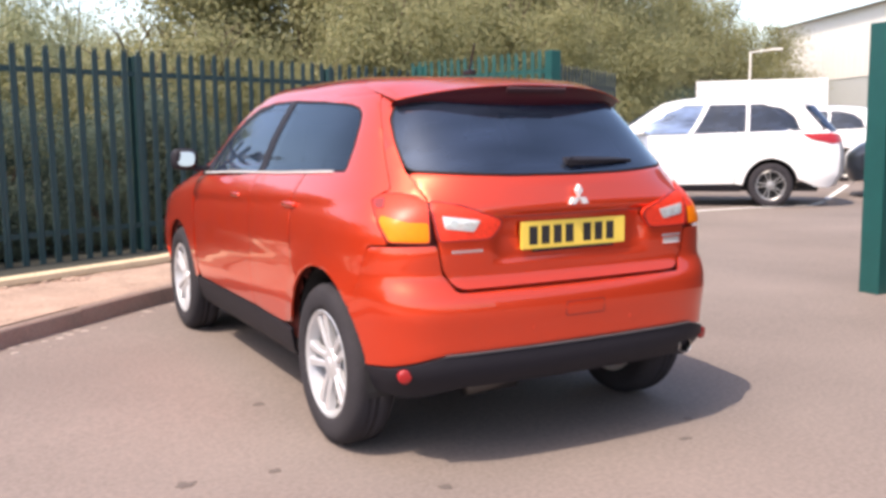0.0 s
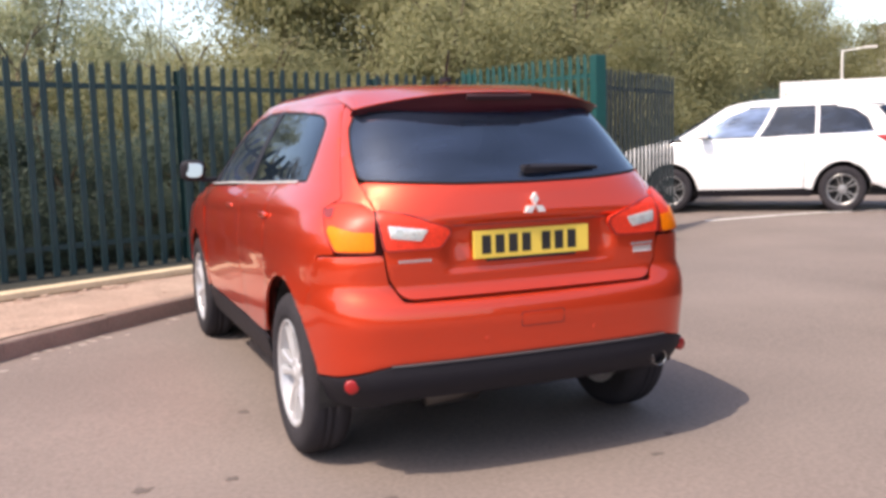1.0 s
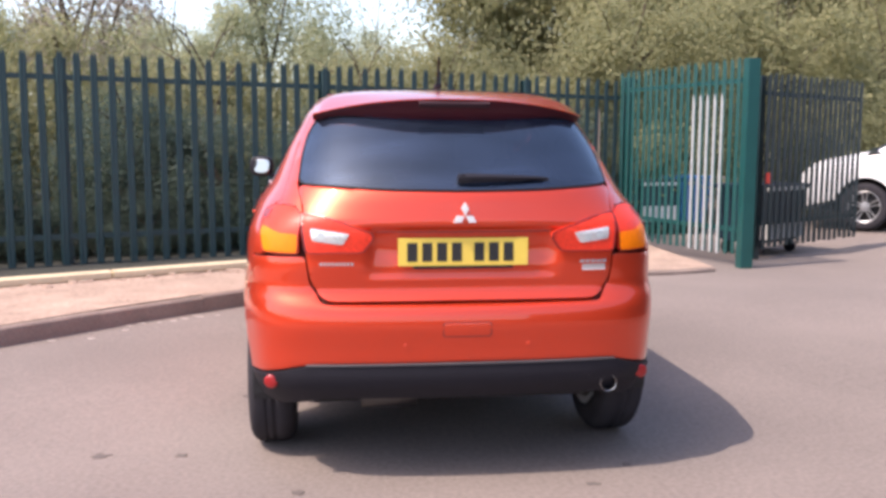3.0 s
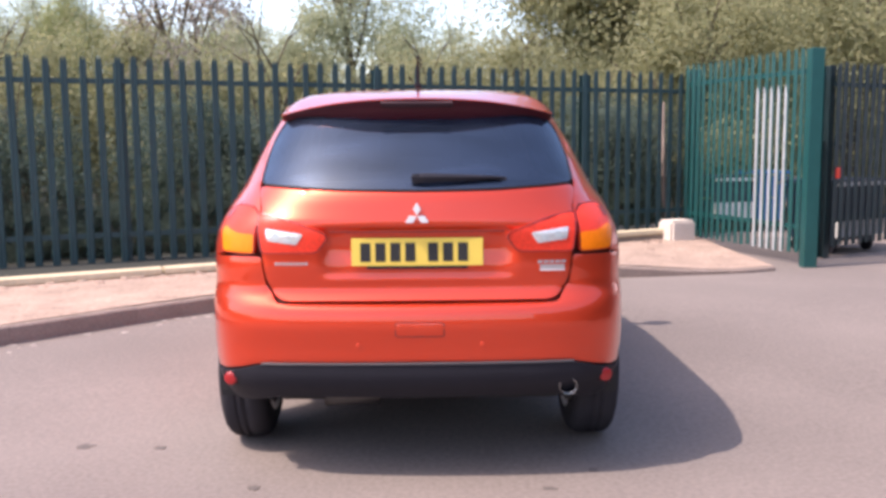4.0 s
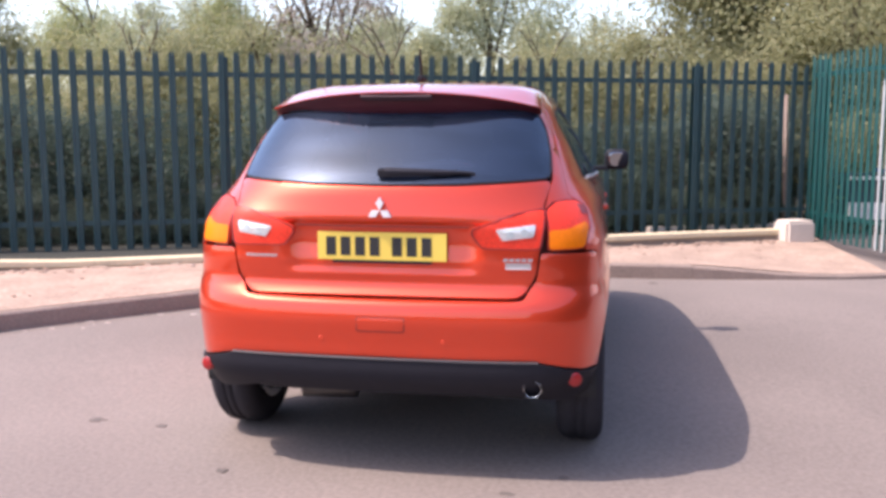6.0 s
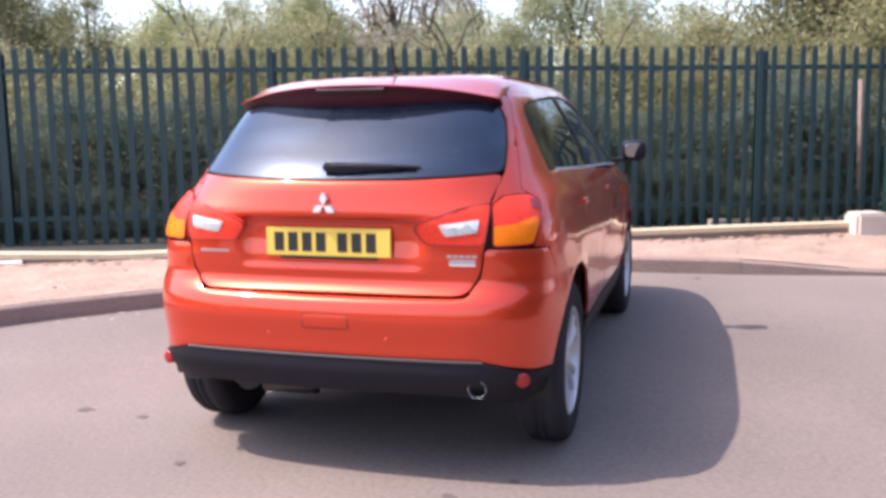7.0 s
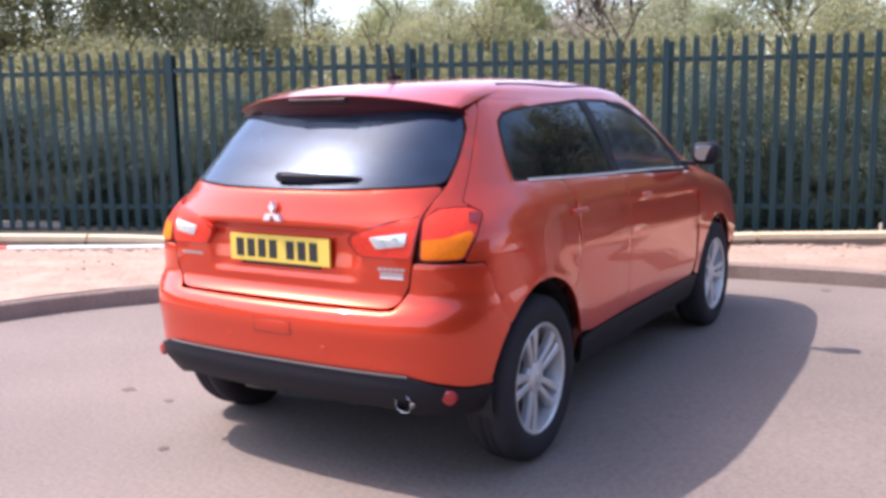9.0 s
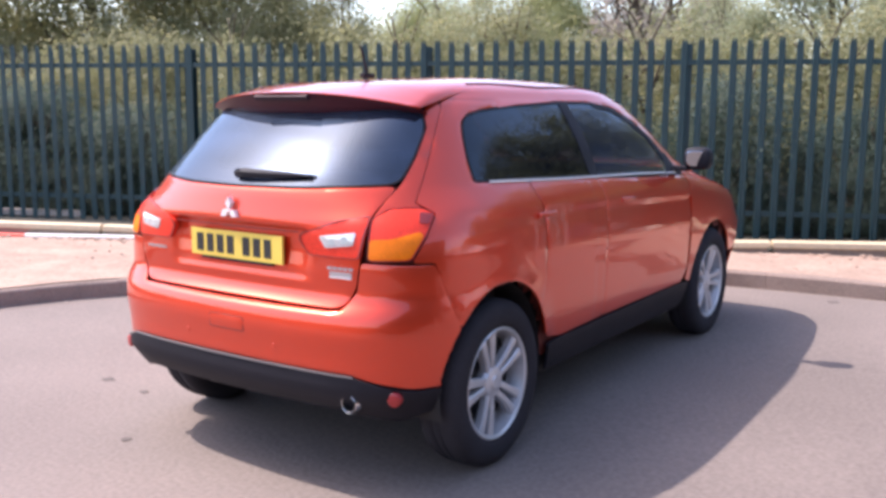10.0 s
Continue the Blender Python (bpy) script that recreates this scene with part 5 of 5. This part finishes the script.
# ---- trees and bushes behind the fence ----
def crown_mesh(name, mat, leaves, size, leaf, seed, gap=0.35):
    """Many small leaves in clumps inside an uneven outline, turned outwards and up."""
    r = random.Random(seed)
    clumps = []
    while len(clumps) < 60:
        p = Vector((r.uniform(-1, 1), r.uniform(-1, 1), r.uniform(-0.9, 1)))
        if 0.25 < p.length < 1.0 + 0.25 * noise.noise(p * 2.1 + Vector((seed, 0, 0))) and noise.noise(p * 2.7 + Vector((0, seed, 0))) > -gap:
            clumps.append((*p, r.uniform(0.09, 0.25)))
    g = np.random.default_rng(seed)
    clumps = np.array(clumps)[g.integers(0, 60, leaves)]
    off = g.normal(0, 1, (leaves, 3)) * clumps[:, 3:4] * (1, 1, 0.8)
    centre = (clumps[:, :3] + off) * size
    face = off / (clumps[:, 3:4] * 1.4) * 0.6 + clumps[:, :3] * 0.5 + (0, 0, 0.45) + g.normal(0, 0.55, (leaves, 3))
    face /= np.linalg.norm(face, axis=1, keepdims=True)
    a = np.cross(face, g.normal(0, 1, (leaves, 3)))
    a /= np.linalg.norm(a, axis=1, keepdims=True)
    b = np.cross(face, a)
    l = leaf * g.uniform(0.6, 1.3, (leaves, 1))
    verts = np.stack([centre - a * l, centre + b * l * 0.5, centre + a * l, centre - b * l * 0.5], 1).reshape(-1, 3)
    data = bpy.data.meshes.new(name)
    data.from_pydata(verts.tolist(), [], np.arange(leaves * 4).reshape(-1, 4).tolist())
    data.materials.append(mat)
    return data


def branch_mesh(name, height, spread, seed, count=9):
    """A tapered trunk with limbs that reach into the crown."""
    r = random.Random(seed)
    bm = bmesh.new()
    p, rad = Vector((0, 0, 0)), 0.05 + 0.018 * height
    for k in range(5):
        q = p + Vector((r.uniform(-0.1, 0.1), r.uniform(-0.1, 0.1), height * 0.17))
        tube(bm, p, q, rad, rad * 0.8, 8)
        p, rad = q, rad * 0.8
        for j in range(count // 4):
            d = Vector((r.uniform(-1, 1) * spread, r.uniform(-1, 1) * spread, r.uniform(0.2, 0.5) * height))
            mid = p + d * 0.5 + Vector((0, 0, 0.05 * height))
            tube(bm, p, mid, rad * 0.5, rad * 0.3, 6)
            tube(bm, mid, p + d, rad * 0.3, rad * 0.1, 6)
            tube(bm, mid, mid + Vector((r.uniform(-0.4, 0.4), r.uniform(-0.4, 0.4), 0.3)) * spread, rad * 0.22, rad * 0.06, 5)
    return mesh(name, bm, BARK)


CROWNS = [crown_mesh("crown", mat, 26000, (1.0, 1.0, 1.0), 0.024, seed) for seed, mat in ((1, LEAF_D), (2, LEAF_D), (3, LEAF_D), (4, LEAF_C))]
FAR_CROWNS = [crown_mesh("crown", mat, 48000, (1.0, 1.0, 1.0), 0.019, seed, 0.25) for seed, mat in ((7, LEAF_B), (8, LEAF_A), (9, LEAF_B))]
OLIVE_CROWNS = [crown_mesh("crown", LEAF_D, 48000, (1.0, 1.0, 1.0), 0.019, seed, 0.25) for seed in (12, 13)]
TWIGS = crown_mesh("twig_crown", TWIG, 7000, (1.0, 1.0, 1.0), 0.034, 21, 0.4)
BRANCHES = [branch_mesh("trunk", 1.0, 0.45, seed) for seed in (5, 6)]


def bush(name, at, size, crown, label, category="bush", turn=0.0):
    """A bush or tree: trunk and crown, scaled to (wide, deep, high)."""
    top = thing(name, label, category, "growth behind the fence", at, turn)
    share("trunk", BRANCHES[turn > 180], top, Matrix.Diagonal((size[0], size[1], size[2] * 1.02, 1)))
    share("crown", crown, top, Matrix.Translation((0, 0, size[2] * 0.55)) @ Matrix.Diagonal((size[0] * 0.95, size[1] * 0.95, size[2] * 0.5, 1)))
    return top


place = random.Random(11)
for k in range(15):       # dark undergrowth right behind the pales
    s = -9.0 + k * 1.35
    bush("undergrowth", along(s + place.uniform(-0.3, 0.3), -place.uniform(0.9, 1.3), 0.1), (1.0, 0.75, place.uniform(1.3, 1.7)), CROWNS[3],
         "dark ivy undergrowth crowding the back of the fence", turn=place.uniform(0, 360))
for k in range(21):       # low growth at the foot of the pales
    bush("undergrowth", along(-9.2 + k * 0.9 + place.uniform(-0.2, 0.2), -place.uniform(0.42, 0.60), 0.05), (0.68, 0.34, place.uniform(0.55, 0.95)), CROWNS[3],
         "low dark ivy at the foot of the fence", turn=place.uniform(-12, 12) + 22.8)
for k in range(13):       # sunlit bushes behind
    s = -10.5 + k * 1.95
    bush("bush", along(s + place.uniform(-0.4, 0.4), -place.uniform(2.6, 3.8), 0.1), (1.5, 1.3, place.uniform(2.1, 2.6)), CROWNS[k % 3],
         "sunlit yellow-green bush behind the fence", turn=place.uniform(0, 360))
# right-hand trees raised beyond view to cut sky light on the car's flank
for k, (az, far, h, w) in enumerate(((-66, 20, 6.0, 3.2), (-57, 21, 6.2, 3.0), (-49, 22, 6.0, 2.8), (-42, 23, 5.6, 2.2), (-29, 26, 4.8, 1.9), (-25.5, 24, 4.4, 1.7), (-22.6, 25, 4.7, 1.5), (-20.6, 24, 5.0, 1.1),
                                     (-10.4, 22, 3.9, 1.6), (-5.2, 23, 5.6, 2.3), (8.0, 23, 6.6, 2.7), (13.5, 22, 8.4, 3.0), (19, 22, 9.6, 3.3), (25, 23, 9.8, 3.4), (30, 25, 9.2, 3.1), (33.4, 36, 7.0, 3.0), (39.8, 46, 7.5, 3.6), (37.5, 44, 7.8, 4.0),
                                     (16, 15, 3.4, 2.0), (24, 17, 3.6, 2.2), (31, 20, 3.8, 2.0), (33.6, 30, 4.4, 2.0), (42.5, 50, 7.6, 3.4), (44.8, 52, 6.4, 3.0), (-34.5, 23, 4.3, 1.7), (-38, 24, 5.2, 1.6), (-73, 20, 6.2, 3.2), (-17, 27, 4.3, 1.7), (-12.8, 26, 4.5, 1.8), (1.2, 25, 4.2, 1.5))):
    a = radians(az)
    bush("tree", (0.2 + far * math.sin(a), -3.6 + far * math.cos(a), 0.0), (w, w, h), OLIVE_CROWNS[k % 2] if az > 6 or az < -30 else FAR_CROWNS[k % 3], "spreading hazy green tree beyond the fence", "tree", turn=place.uniform(0, 360))
for az, far in ((27.5, 20), (30.5, 21), (33.5, 36), (36.0, 37), (38.5, 37), (41.0, 38)):       # dark hedge beyond the gateway
    a = radians(az)
    bush("hedge_bush", (0.2 + far * math.sin(a), -3.6 + far * math.cos(a), 0.0), (far * 0.06, far * 0.05, far * 0.075), CROWNS[3], "dark green hedge bush beyond the gateway", turn=place.uniform(0, 360))
bare = thing("bare_tree", "nearly leafless tree with thin branches beyond the fence", "tree", at=(-6.2, 19.0, 0))
share("trunk", BRANCHES[0], bare, Matrix.Diagonal((2.6, 2.6, 5.4, 1)))
share("trunk", BRANCHES[1], bare, Matrix.Translation((0.5, 0.3, 0)) @ Matrix.Diagonal((2.2, 2.2, 5.0, 1)))
share("twig_crown", TWIGS, bare, Matrix.Translation((0.2, 0.2, 3.6)) @ Matrix.Diagonal((1.9, 1.9, 2.0, 1)))
share("trunk", BRANCHES[0], bare, Matrix.Translation((-0.6, 0.2, 0)) @ Matrix.Rotation(1.9, 4, "Z") @ Matrix.Diagonal((2.3, 2.3, 4.9, 1)))
